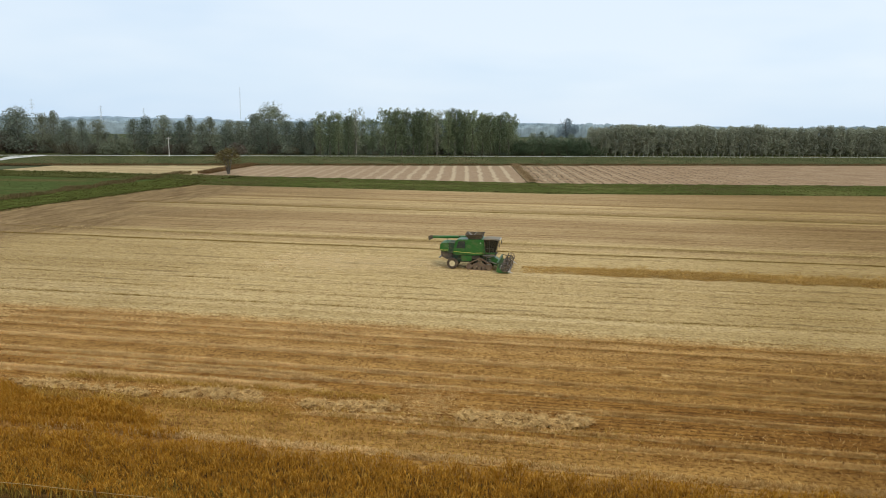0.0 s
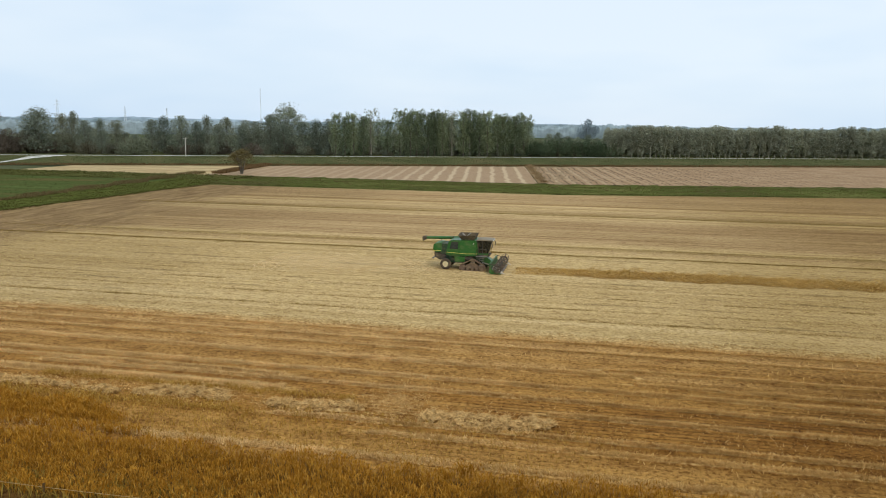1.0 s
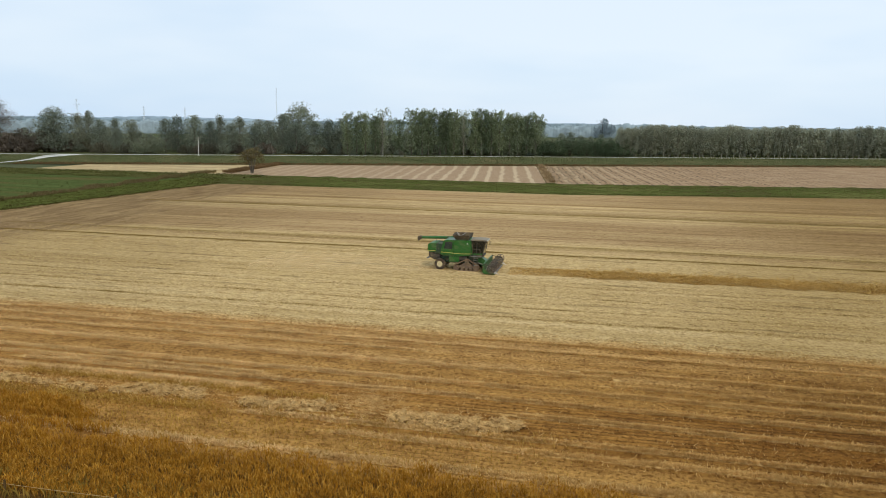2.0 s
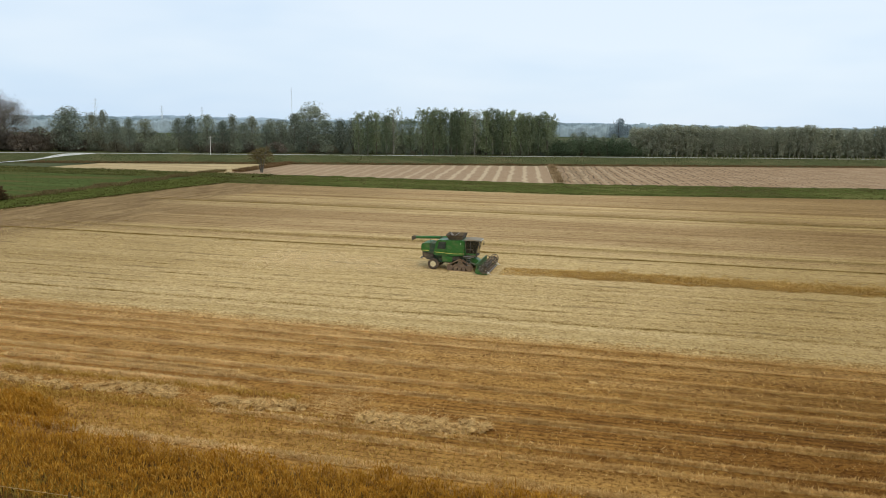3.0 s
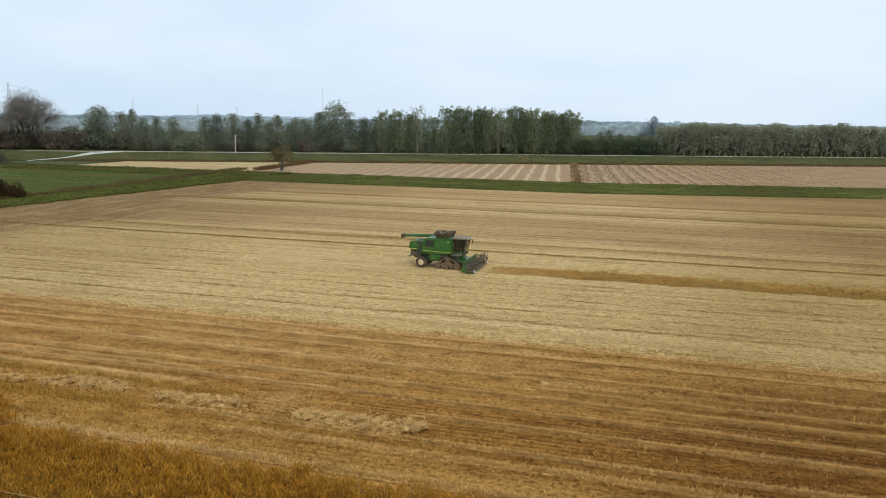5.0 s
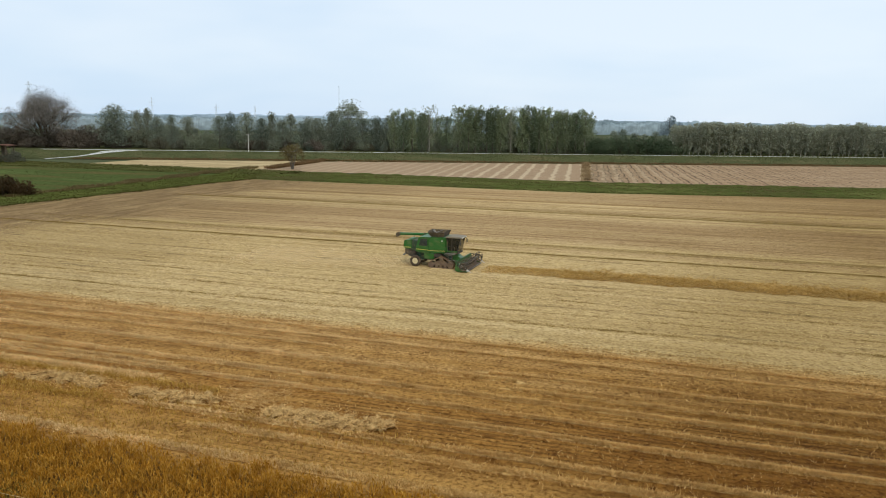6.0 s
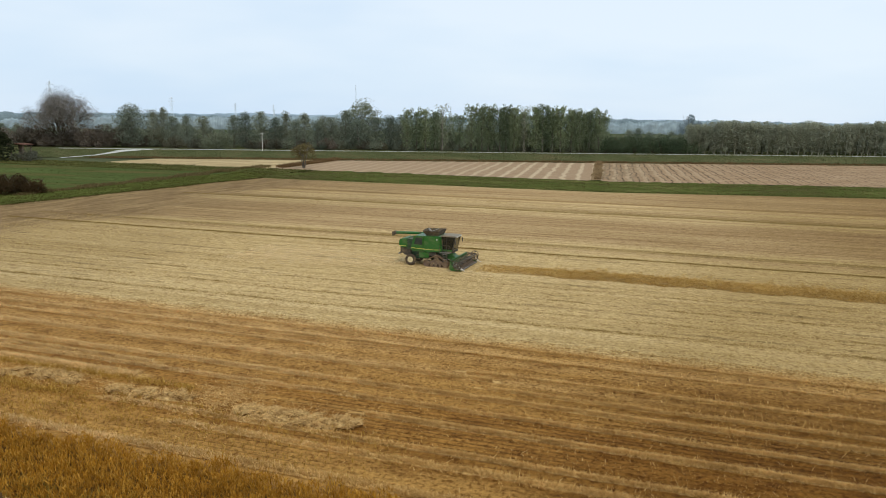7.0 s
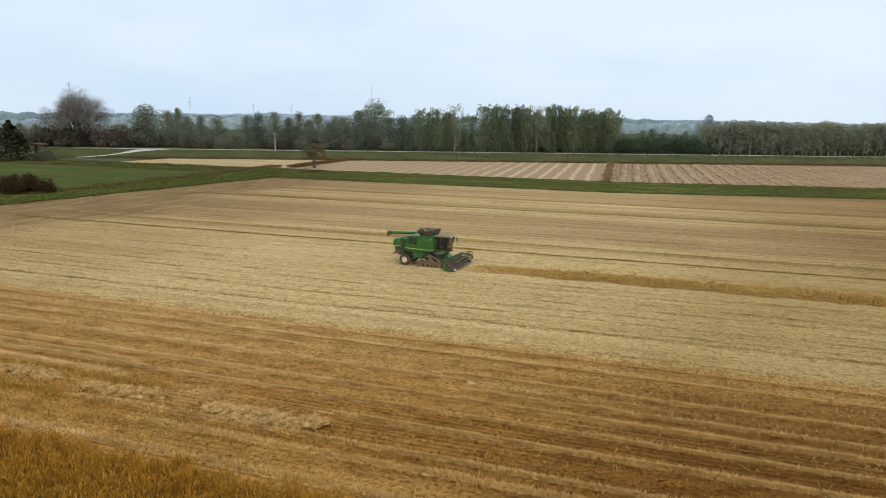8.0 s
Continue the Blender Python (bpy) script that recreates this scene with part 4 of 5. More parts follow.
    pp = np.stack([rs.uniform(x0, x1, k), y + rs.normal(size=k) * w * 0.55], 1)
    pp = clumped(clumped(pp, rs, 4.0, 1.5, 0.75, 0.2), rs, 0.9, 0.6, 0.65, 0.15)
    blend = rs.rand(len(pp)) * 14 + 1 < pp[:, 0]
    WEST.append(pp[~blend])
    EAST.append(pp[blend])
EAST.append(clumped(scatter(rs, 30000, 2, 58, -48, -24), rs, 6, 3, 0.15))
for pp, cols, label in ((np.concatenate(WEST), ((0.46, 0.285, 0.105), (0.60, 0.390, 0.158), (0.71, 0.480, 0.212), (0.80, 0.565, 0.270)), "pale grey-yellow straw lying in long lines"),
                        (np.concatenate(EAST), ((0.38, 0.215, 0.062), (0.50, 0.300, 0.096), (0.62, 0.390, 0.140), (0.72, 0.470, 0.188)), "golden straw tufts lying in long lines")):
    t, size = blades(lift(pp), rs.uniform(0.07, 0.22, len(pp)), rs.uniform(0.03, 0.06, len(pp)), 0.7, rs)
    stuff("straw_lines", t, size, islands("line_straw", cols, spread=0.4), label, "straw")

# ridges of longer stubble left between two passes: y of the ridge, half width, stalks per metre, how broken
RIDGES = ((12.9, 0.20, 230, 0.85), (11.6, 0.10, 60, 0.3), (19.5, 0.12, 90, 0.5), (24.2, 0.10, 50, 0.35), (8.1, 0.10, 40, 0.2), (55.6, 0.22, 70, 0.8), (58.5, 0.18, 40, 0.5), (66.5, 0.2, 36, 0.35), (33.0, 0.12, 36, 0.2), (40.5, 0.12, 30, 0.2),
          (-5.7, 0.16, 130, 0.35), (-10.5, 0.15, 190, 0.42), (-15.2, 0.15, 200, 0.40), (-19.3, 0.20, 290, 0.46), (-3.4, 0.12, 50, 0.15), (6.2, 0.12, 60, 0.25))
parts_ = []
for y, w, dense, keep in RIDGES:
    k = int(210 * dense)
    x = rs.uniform(-76, 110, k)
    pp = np.stack([x, y + 0.22 * np.sin(x * 0.06 + y) + 0.10 * np.sin(x * 0.31 + 2 * y) + rs.normal(size=k) * w], 1)
    parts_.append(clumped(clumped(pp, rs, 13.0, 3.0, keep, 0.0), rs, 2.2, 1.5, keep + 0.15, 0.0))
p = np.concatenate(parts_)
far = np.clip(p[:, 1] / 30.0, 0, 2)
t, size = blades(lift(p), rs.uniform(0.05, 0.13, len(p)), rs.uniform(0.03, 0.07, len(p)) * (1 + 0.5 * far), 1.0, rs)
stuff("stubble_ridges", t, size, islands("ridge_stalks", ((0.19, 0.120, 0.032), (0.26, 0.168, 0.048), (0.34, 0.226, 0.074))), "thin broken ridges of darker stubble between passes", "stubble")

# straw scattered on the middle of the field
p = scatter(rs, 260000, -70, 100, -25.0, 22)
p = clumped(clumped(p, rs, 7.0, 1.2, 0.55), rs, 1.6, 0.7, 0.6)
t, size = blades(lift(p), rs.uniform(0.04, 0.13, len(p)), rs.uniform(0.04, 0.09, len(p)), 2.0, rs)
stuff("loose_straw", t, size, STRAW, "pale chopped straw covering the cut field", "straw")

# uncut strip ahead of the machine
p = scatter(rs, 230000, 5.2, 118, -1.15, 3.3)


def ragged_edge(x):
    return -0.45 + 0.25 * np.sin(x * 0.7) + 0.2 * np.sin(x * 1.9 + 1)


p = p[(p[:, 1] > ragged_edge(p[:, 0])) & (p[:, 0] > 5.3 + rs.rand(len(p)) * 0.5) & (rs.rand(len(p)) < np.clip((p[:, 0] - 2.0) / 14.0, 0.3, 1))]
p = clumped(clumped(p, rs, 2.6, 1.6, 0.8), rs, 1.0, 0.8, 0.7)
lump = np.clip(0.58 + 0.60 * wave(p[:, 0], p[:, 1], 5.0, 2.6, 17) + 0.65 * wave(p[:, 0], p[:, 1], 1.5, 1.2, 18), 0.06, 1.8)
side = np.clip((p[:, 1] - ragged_edge(p[:, 0])) / 0.5, 0.25, 1) * np.clip((3.4 - p[:, 1]) / 0.7, 0.2, 1) * np.clip((p[:, 0] - 3.0) / 14.0, 0.3, 1)
base = lift(p)
base[:, 2] += 0.66 * lump * side * rs.uniform(0.0, 0.85, len(p)) ** 0.8
t, size = blades(base, rs.uniform(0.07, 0.22, len(p)), rs.uniform(0.03, 0.065, len(p)), 1.1, rs, 1.0)
stuff("uncut_strip", t, size, islands("strip_crop", ((0.270, 0.148, 0.034), (0.430, 0.252, 0.066), (0.560, 0.358, 0.110), (0.690, 0.470, 0.165)), spread=0.25), "narrow strip of uncut golden crop before the harvester", "crop")


# pale chaff bits, added to stand in for the dust plume behind the machine
p = scatter(rs, 70000, -24, -3.6, -6.0, 9.0)
p = p[np.abs(p[:, 1] - 1.4) < 2.4 + 5.0 * rs.rand(len(p)) * np.clip((-3 - p[:, 0]) / 12, 0.1, 1)]
p = clumped(p, rs, 3.0, 1.5, 0.6)
t, size = blades(lift(p), rs.uniform(0.03, 0.09, len(p)), rs.uniform(0.05, 0.10, len(p)), 2.2, rs)
stuff("fresh_chaff", t, size, islands("pale_chaff", ((0.58, 0.44, 0.23), (0.68, 0.54, 0.31), (0.76, 0.62, 0.38))), "pale chaff bits standing in for the harvester's dust plume", "chaff")


# heaped grey straw row
def heap(x0, x1, y, w, h, name, label, count, dense=5.0):
    xs, vs = np.linspace(x0, x1, int((x1 - x0) / 0.11)), np.linspace(-1, 1, 19)
    X, V = np.meshgrid(xs, vs)
    bulge = 0.5 + 0.6 * wave(X, V * w, 2.4, 1.1, 41) + 0.28 * wave(X, V * w, 0.6, 0.5, 42)
    ends = np.clip(np.minimum(X - x0, x1 - X) / 1.0, 0, 1)
    yy = y + V * w * (0.75 + 0.3 * np.sin(X * 0.9) + 0.25 * np.sin(X * 2.3 + 1)) + 0.2 * np.sin(X * 0.6)
    zz = field_z(X, yy) - 0.03 + h * np.clip(1 - V ** 2, 0, 1) * np.clip(bulge, 0.02, 1.4) * ends * 0.6
    i = np.arange(X.size).reshape(X.shape)
    f = np.stack([i[:-1, :-1], i[:-1, 1:], i[1:, 1:], i[1:, :-1]], -1).reshape(-1, 4)
    pts = np.stack([X, yy, zz], -1).reshape(-1, 3)
    ob = thing(name, label, "straw heap", "straw heaps in the stubble")
    part("mound", mesh_of("mound", pts.tolist(), f.tolist(), HEAP, True), ob)
    # tussocks of matted straw lying on the row
    tops = []
    bm = bmesh.new()
    for i in range(int((x1 - x0) * w * dense * 1.5)):
        cx, cv = rs.uniform(x0 + 0.3, x1 - 0.3), rs.uniform(-0.85, 0.85)
        cy = y + cv * w * 0.9 + 0.2 * math.sin(cx * 0.6)
        r = rs.uniform(0.14, 0.36)
        cz = float(field_z(np.array([cx]), np.array([cy]))[0]) + 0.3 * h * (1 - cv * cv)
        m = pose(cx, cy, cz, rs.uniform(-20, 20), rs.uniform(-20, 20), rs.uniform(0, 360)) @ Matrix.Diagonal((r * rs.uniform(1.0, 1.7), r, r * rs.uniform(0.4, 0.75), 1))
        made = bmesh.ops.create_icosphere(bm, subdivisions=2, radius=1.0, matrix=m)["verts"]
        for v in made:
            v.co += Vector(rs.normal(size=3)) * 0.05
            if rs.rand() < 0.9 and v.co.z > cz:
                tops.append(v.co.copy())
    bmesh.ops.recalc_face_normals(bm, faces=bm.faces)
    me = bpy.data.meshes.new("tussocks")
    bm.to_mesh(me)
    bm.free()
    me.materials.append(HEAP)
    part("matted_straw", me, ob)["kind"] = "stuff"
    tops = np.array([tuple(v) for v in tops])
    count = int(count * 0.45)
    b = tops[rs.randint(0, len(tops), count)] + rs.normal(size=(count, 3)) * np.array([0.05, 0.05, 0.02])
    t, size = blades(b, rs.uniform(0.03, 0.09, count), rs.uniform(0.02, 0.05, count), 2.6, rs)
    part("loose_straw_cover", tri_mesh("stalks", t, size, GREY_STRAW), ob)


HEAP = mottled("old_straw", (0.224, 0.127, 0.043), (0.425, 0.262, 0.100), (0.614, 0.414, 0.173), 2.6, 9.0, bump=0.7, distance=0.1)
GREY_STRAW = islands("old_stalks", ((0.441, 0.257, 0.089), (0.598, 0.373, 0.141), (0.745, 0.493, 0.205)), spread=0.6)
heap(4.9, 12.5, -43.2, 1.0, 0.44, "straw_heap", "lumpy heap of matted grey-yellow straw on stubble", 15000, 5.5)
heap(-4.4, 1.9, -43.1, 0.72, 0.30, "straw_heap", "flattened row of matted grey-yellow straw on stubble", 9000)
heap(-12.4, -6.0, -43.0, 0.85, 0.28, "straw_heap", "low wide heap of matted grey-yellow straw on stubble", 10000)
heap(-25, -12.8, -43.2, 0.6, 0.16, "straw_heap", "thin row of matted grey-yellow straw on stubble", 9000)

# straw dragged about round the heaps, and across them where a machine has driven
p = np.concatenate([np.stack([rs.uniform(-32, 12, 36000), -43.0 + rs.normal(size=36000) * 0.8], 1), np.stack([3.3 + rs.normal(size=20000) * 1.0, -41.6 + rs.normal(size=20000) * 1.7], 1),
                    np.stack([rs.uniform(-20, -4, 9000), -41.2 + rs.normal(size=9000) * 0.8], 1)])
p = clumped(clumped(p, rs, 3.5, 1.8, 0.4, 0.0), rs, 1.0, 0.7, 0.5, 0.0)
t, size = blades(lift(p), rs.uniform(0.05, 0.16, len(p)), rs.uniform(0.025, 0.06, len(p)), 1.2, rs)
stuff("dragged_straw", t, size, GREY_STRAW, "loose straw dragged about round the heaps", "straw")

# ragged grass on the bank, the verge and the margins
def grass(name, p, z, hlo, hhi, wlo, whi, cols, label, category):
    b = np.concatenate([p, np.asarray(z).reshape(-1, 1)], 1)
    t, size = blades(b, rs.uniform(hlo, hhi, len(p)), rs.uniform(wlo, whi, len(p)), 0.5, rs, 1.0)
    stuff(name, t, size, islands(name + "_blades", cols, spread=0.09, thin=0.4), label, category)


G_COLS = ((0.073, 0.069, 0.019), (0.109, 0.105, 0.028), (0.146, 0.134, 0.042), (0.182, 0.148, 0.059))
D_COLS = ((0.135, 0.088, 0.040), (0.175, 0.122, 0.054), (0.21, 0.152, 0.07), (0.14, 0.130, 0.044))
p = scatter(rs, 70000, -90, 150, 96.7, 127)
p = clumped(p, rs, 9, 5, 0.7)
p[:, 1] += np.clip(p[:, 0] - 5, 0, None) * 0.21
z = bank_z(p[:, 0], p[:, 1]) - 0.05
grass("bank_grass", p, z, 0.05, 0.17, 0.14, 0.34, G_COLS, "tufts of rough green grass on the bank", "grass")
p = clumped(scatter(rs, 26000, -102, -85.8, -20, 114), rs, 5, 9, 0.6)
p[:, 0] += verge_x(p[:, 1])
grass("verge_grass", p, np.full(len(p), 0.10), 0.10, 0.28, 0.14, 0.30, ((0.070, 0.066, 0.018), (0.100, 0.100, 0.026), (0.135, 0.122, 0.038)), "tufts of green grass along the field edge", "grass")
p = clumped(scatter(rs, 9000, -87, -84.6, -20, 112), rs, 3, 6, 0.3, 0.0)
p[:, 0] += 0.6 * np.sin(p[:, 1] * 0.23) + verge_x(p[:, 1])
grass("edge_grass", p, np.full(len(p), 0.06), 0.08, 0.25, 0.12, 0.3, G_COLS, "ragged grass creeping into the field edge", "grass")
p = scatter(rs, 34000, -109, -99, 36, 136)
p = p[np.abs(p[:, 0] + 98.6 + 0.085 * (p[:, 1] - 36)) < 2.6 + 1.2 * np.sin(p[:, 1] * 0.35)]
p = clumped(p, rs, 6, 16, 0.4, 0.0)
grass("ditch_weeds", p, np.full(len(p), 0.05), 0.2, 0.8, 0.08, 0.22, D_COLS, "dry brown weeds along the ditch", "weeds")
p = clumped(clumped(scatter(rs, 70000, -260, -84, 106, 125.5), rs, 26, 5, 0.2, 0.0), rs, 6, 2.5, 0.5, 0.0)
grass("margin_weeds", p, hummocks(0.08, 0.26, 11, 5, 9, 108, 127.5)(p[:, 0], p[:, 1]), 0.10, 0.42, 0.16, 0.40, D_COLS[3:] + G_COLS, "mixed green and brown weeds on the margin", "weeds")
p = scatter(rs, 4500, -3, 1, 131, 214)
p[:, 0] = -1 + rs.normal(size=len(p)) * (0.5 + 0.25 * np.sin(p[:, 1] * 0.31))
p = clumped(p, rs, 3, 6, 0.6)
p[:, 0] -= 0.14 * (p[:, 1] - 131.5)
grass("divider_weeds", p, np.full(len(p), 0.1), 0.2, 1.0, 0.12, 0.3, ((0.24, 0.155, 0.075), (0.33, 0.225, 0.115), (0.40, 0.285, 0.155)), "tall dry tan weeds between two fields", "weeds")
p = clumped(scatter(rs, 7000, -102.5, -98.5, 133, 182), rs, 3, 6, 0.7)
p[:, 0] -= 0.10 * (p[:, 1] - 138)
grass("strip_weeds", p, np.full(len(p), 0.05), 0.3, 1.1, 0.12, 0.3, ((0.16, 0.09, 0.045), (0.23, 0.135, 0.065), (0.20, 0.145, 0.06)), "russet weeds in a strip between two fields", "weeds")
p = scatter(rs, 44000, -300, 190, LV_FOOT - 1, LV_TOP - 0.5)
z = levee_z(p[:, 1]) + 0.02
p[:, 1] += SLANT * p[:, 0]
grass("levee_grass", p, z, 0.06, 0.22, 0.25, 0.6, ((0.100, 0.112, 0.046), (0.126, 0.136, 0.056), (0.156, 0.154, 0.070), (0.185, 0.152, 0.080)), "rough dull green grass on the levee slope", "grass")
p = clumped(scatter(rs, 26000, -190, 200, LV_FOOT - 1.5, LV_FOOT + 5), rs, 22, 5, 0.55)
z = levee_z(p[:, 1]) + 0.02
p[:, 1] += SLANT * p[:, 0]
grass("levee_foot_weeds", p, z, 0.15, 0.55, 0.2, 0.45, ((0.15, 0.085, 0.04), (0.21, 0.125, 0.06), (0.17, 0.125, 0.05)), "russet weeds along the levee's foot", "weeds")
# taller fringe that half hides the levee road
p = clumped(scatter(rs, 7000, -110, 190, 241, 244.4), rs, 30, 3, 0.2)
p[:, 1] += SLANT * p[:, 0]
grass("road_fringe", p, np.full(len(p), LV_H + 0.05), 0.10, 0.28, 0.15, 0.35, ((0.10, 0.11, 0.035), (0.14, 0.145, 0.05), (0.18, 0.16, 0.065)), "long grass beside the levee road", "grass")
# ditch edge grass: the bank's shadow line is put into its dark colours
p = clumped(clumped(scatter(rs, 14000, -90, 150, 96.3, 98.7), rs, 13, 2, 0.45, 0.0), rs, 4, 1, 0.5, 0.0)
p[:, 1] += np.clip(p[:, 0] - 5, 0, None) * 0.21
grass("ditch_grass", p, np.full(len(p), 0.04), 0.12, 0.34, 0.16, 0.36, ((0.058, 0.048, 0.018), (0.080, 0.066, 0.024), (0.110, 0.088, 0.034)), "coarse grass along the ditch edge, darkened for its shadow", "grass")
p = clumped(scatter(rs, 16000, -90, 150, 99.5, 124.5), rs, 30, 9, 0.0, 0.0)
p[:, 1] += np.clip(p[:, 0] - 5, 0, None) * 0.21
grass("bank_dry_grass", p, bank_z(p[:, 0], p[:, 1]) - 0.05, 0.15, 0.5, 0.1, 0.25, D_COLS, "patches of dry brown grass on the bank", "grass")
p = clumped(clumped(scatter(rs, 60000, -235, -100, 24, 113), rs, 40, 9, 0.1, 0.0), rs, 9, 3, 0.4, 0.0)
grass("meadow_grass", p, 0.02 + 0.07 * wave(p[:, 0], p[:, 1], 30, 14, 2), 0.05, 0.18, 0.16, 0.4, ((0.054, 0.068, 0.017), (0.070, 0.085, 0.023), (0.094, 0.082, 0.032)), "patchy dull green tufts in the meadow", "grass")


# ---- combine harvester ----
def paint(name, col, rough=0.4, metal=0.0, dirt=(0.30, 0.22, 0.12), amount=0.35):
    """Machine paint under a film of field dust."""
    m, n, l, b = mat(name, rough, metal)
    dust = noise_tex(n, l, 1.4, 5, (1, 1, 1.6), 0.65)
    fine = noise_tex(n, l, 14.0, 3)
    shade = mixed(n, l, 0.5, col, ramp_of(n, l, fine, ((0.3, tuple(c * 0.75 for c in col)), (0.7, tuple(min(1, c * 1.25) for c in col)))))
    f = maths(n, l, "MULTIPLY", smooth(n, l, dust, 0.42, 0.72), amount)
    l.new(mixed(n, l, f, shade, dirt), b.inputs["Base Color"])
    l.new(maths(n, l, "ADD", maths(n, l, "MULTIPLY", f, 0.5), rough), b.inputs["Roughness"])
    return m


GREEN = paint("machine_green", (0.015, 0.108, 0.012), 0.34, amount=0.22)
YELLOW = paint("machine_yellow", (0.70, 0.60, 0.14), 0.4, amount=0.15)
BLACK = paint("dark_steel", (0.044, 0.034, 0.022), 0.65, amount=0.6)
VENT = paint("black_mesh", (0.022, 0.030, 0.020), 0.6, amount=0.12)
BAY = paint("dark_green_bay", (0.016, 0.045, 0.018), 0.6, amount=0.4)
DEEP = paint("dusty_deep_green", (0.018, 0.095, 0.013), 0.45, amount=0.4)
STEEL = paint("worn_steel", (0.26, 0.24, 0.21), 0.45, 0.6)
RUBBER = paint("dusty_rubber", (0.063, 0.043, 0.026), 0.9, amount=0.7)
BELT = paint("muddy_belt", (0.170, 0.103, 0.058), 0.9, amount=0.8)
CREAM = paint("cream_rim", (0.66, 0.56, 0.32), 0.5, amount=0.35)
ROOF = paint("dusty_roof", (0.240, 0.206, 0.152), 0.95, amount=0.5)
TANK = paint("tank_panel", (0.080, 0.058, 0.034), 0.95, amount=0.45)
RUST = paint("rusty_frame", (0.125, 0.080, 0.052), 0.8, amount=0.75)
PALE = paint("pale_metal", (0.62, 0.58, 0.50), 0.5, amount=0.3)


def glass():
    m, n, l, b = mat("cab_glass", 0.08)
    b.inputs["Base Color"].default_value = (0.022, 0.025, 0.021, 1)
    b.inputs["Transmission Weight"].default_value = 0.55
    return m


GLASS = glass()


def from_bm(bm, name, material, bevel=0.0):
    if bevel:
        bmesh.ops.bevel(bm, geom=bm.edges[:], offset=bevel, segments=2, affect="EDGES", clamp_overlap=True)
    bmesh.ops.recalc_face_normals(bm, faces=bm.faces)
    me = bpy.data.meshes.new(name)
    bm.to_mesh(me)
    bm.free()
    me.materials.append(material)
    return me


def box(x0, x1, y0, y1, z0, z1, bm=None, m=None):
    bm = bm or bmesh.new()
    k = pose((x0 + x1) / 2, (y0 + y1) / 2, (z0 + z1) / 2) @ Matrix.Diagonal((x1 - x0, y1 - y0, z1 - z0, 1))
    bmesh.ops.create_cube(bm, size=1, matrix=(m @ k) if m else k)
    return bm


def prism(profile, y0, y1, bm=None):
    """A side profile in x and z, extruded along y."""
    bm = bm or bmesh.new()
    a = [bm.verts.new((x, y0, z)) for x, z in profile]
    b = [bm.verts.new((x, y1, z)) for x, z in profile]
    bm.faces.new(a)
    bm.faces.new(b[::-1])
    for i in range(len(a)):
        j = (i + 1) % len(a)
        bm.faces.new((a[i], b[i], b[j], a[j]))
    return bm


def rod(p, q, r, bm=None, sides=10, r2=None):
    bm = bm or bmesh.new()
    p, q = Vector(p), Vector(q)
    turn = (q - p).to_track_quat("Z", "Y").to_matrix().to_4x4()
    bmesh.ops.create_cone(bm, cap_ends=True, segments=sides, radius1=r, radius2=r if r2 is None else r2, depth=(q - p).length, matrix=Matrix.Translation((p + q) / 2) @ turn)
    return bm


comb = thing("combine_harvester", "dusty green combine harvester on rubber tracks cutting the crop", "combine harvester", at=pose(0, 1.5, 0.06) @ Matrix.Scale(0.98, 4))


def cp(name, bm, material, label="", parent=None, bevel=0.0):
    return part(name, from_bm(bm, name, material, bevel), parent or comb, label)


cp("chassis", box(-2.6, 1.9, -0.85, 0.85, 0.75, 1.7), BAY, bevel=0.04)
body = cp("body", prism([(-2.22, 1.72), (-1.86, 3.24), (-1.66, 3.40), (1.18, 3.45), (1.34, 3.30), (1.52, 1.80), (1.2, 1.66), (-1.7, 1.60)], -1.38, 1.38), GREEN, bevel=0.05)
for side in (-1, 1):
    a, b = sorted((side * 1.38, side * 1.43))
    cp("rear_side_panel", prism([(-2.14, 1.80), (-1.83, 3.18), (-1.66, 3.32), (-0.62, 3.36), (-0.62, 1.74)], a, b), GREEN, parent=body, bevel=0.015)
    cp("front_side_panel", prism([(-0.58, 1.74), (-0.58, 3.36), (1.10, 3.40), (1.24, 3.28), (1.44, 1.98), (1.0, 1.72), (0.2, 1.62)], a, b), GREEN, parent=body, bevel=0.015)
    a, b = sorted((side * 1.435, side * 1.45))
    cp("stripe", prism([(-2.05, 1.99), (-2.05, 2.035), (0.2, 1.93), (1.42, 1.985), (1.42, 1.95), (0.2, 1.89)], a, b), YELLOW, "thin yellow stripe", body)
    screen = cp("vent_screen", prism([(-1.74, 2.42), (-1.56, 3.14), (-1.46, 3.21), (-0.74, 3.22), (-0.74, 2.42)], *sorted((side * 1.43, side * 1.47))), VENT, "dark louvred vent", body, 0.02)
    for k in range(7):
        z = 2.50 + 0.10 * k
        cp("slat", box(-1.66 + 0.24 * (z - 2.42), -0.80, *sorted((side * 1.465, side * 1.485)), z, z + 0.035), VENT, parent=screen)
    cp("badge", box(0.93, 1.05, *sorted((side * 1.43, side * 1.44)), 3.02, 3.14), PALE, parent=body)
    cp("underbelly_panel", prism([(-1.15, 0.92), (-1.2, 1.60), (0.1, 1.60), (-0.05, 0.95)], *sorted((side * 1.0, side * 1.3))), GREEN, bevel=0.03)
    cp("fuel_tank", box(-0.15, 0.9, *sorted((side * 0.7, side * 1.28)), 1.15, 1.62), BLACK, bevel=0.06)
hood = cp("rear_hood", prism([(-3.72, 2.08), (-3.66, 2.78), (-3.5, 2.90), (-2.72, 2.98), (-2.66, 2.0), (-3.3, 1.88)], -1.18, 1.18), GREEN, bevel=0.05)
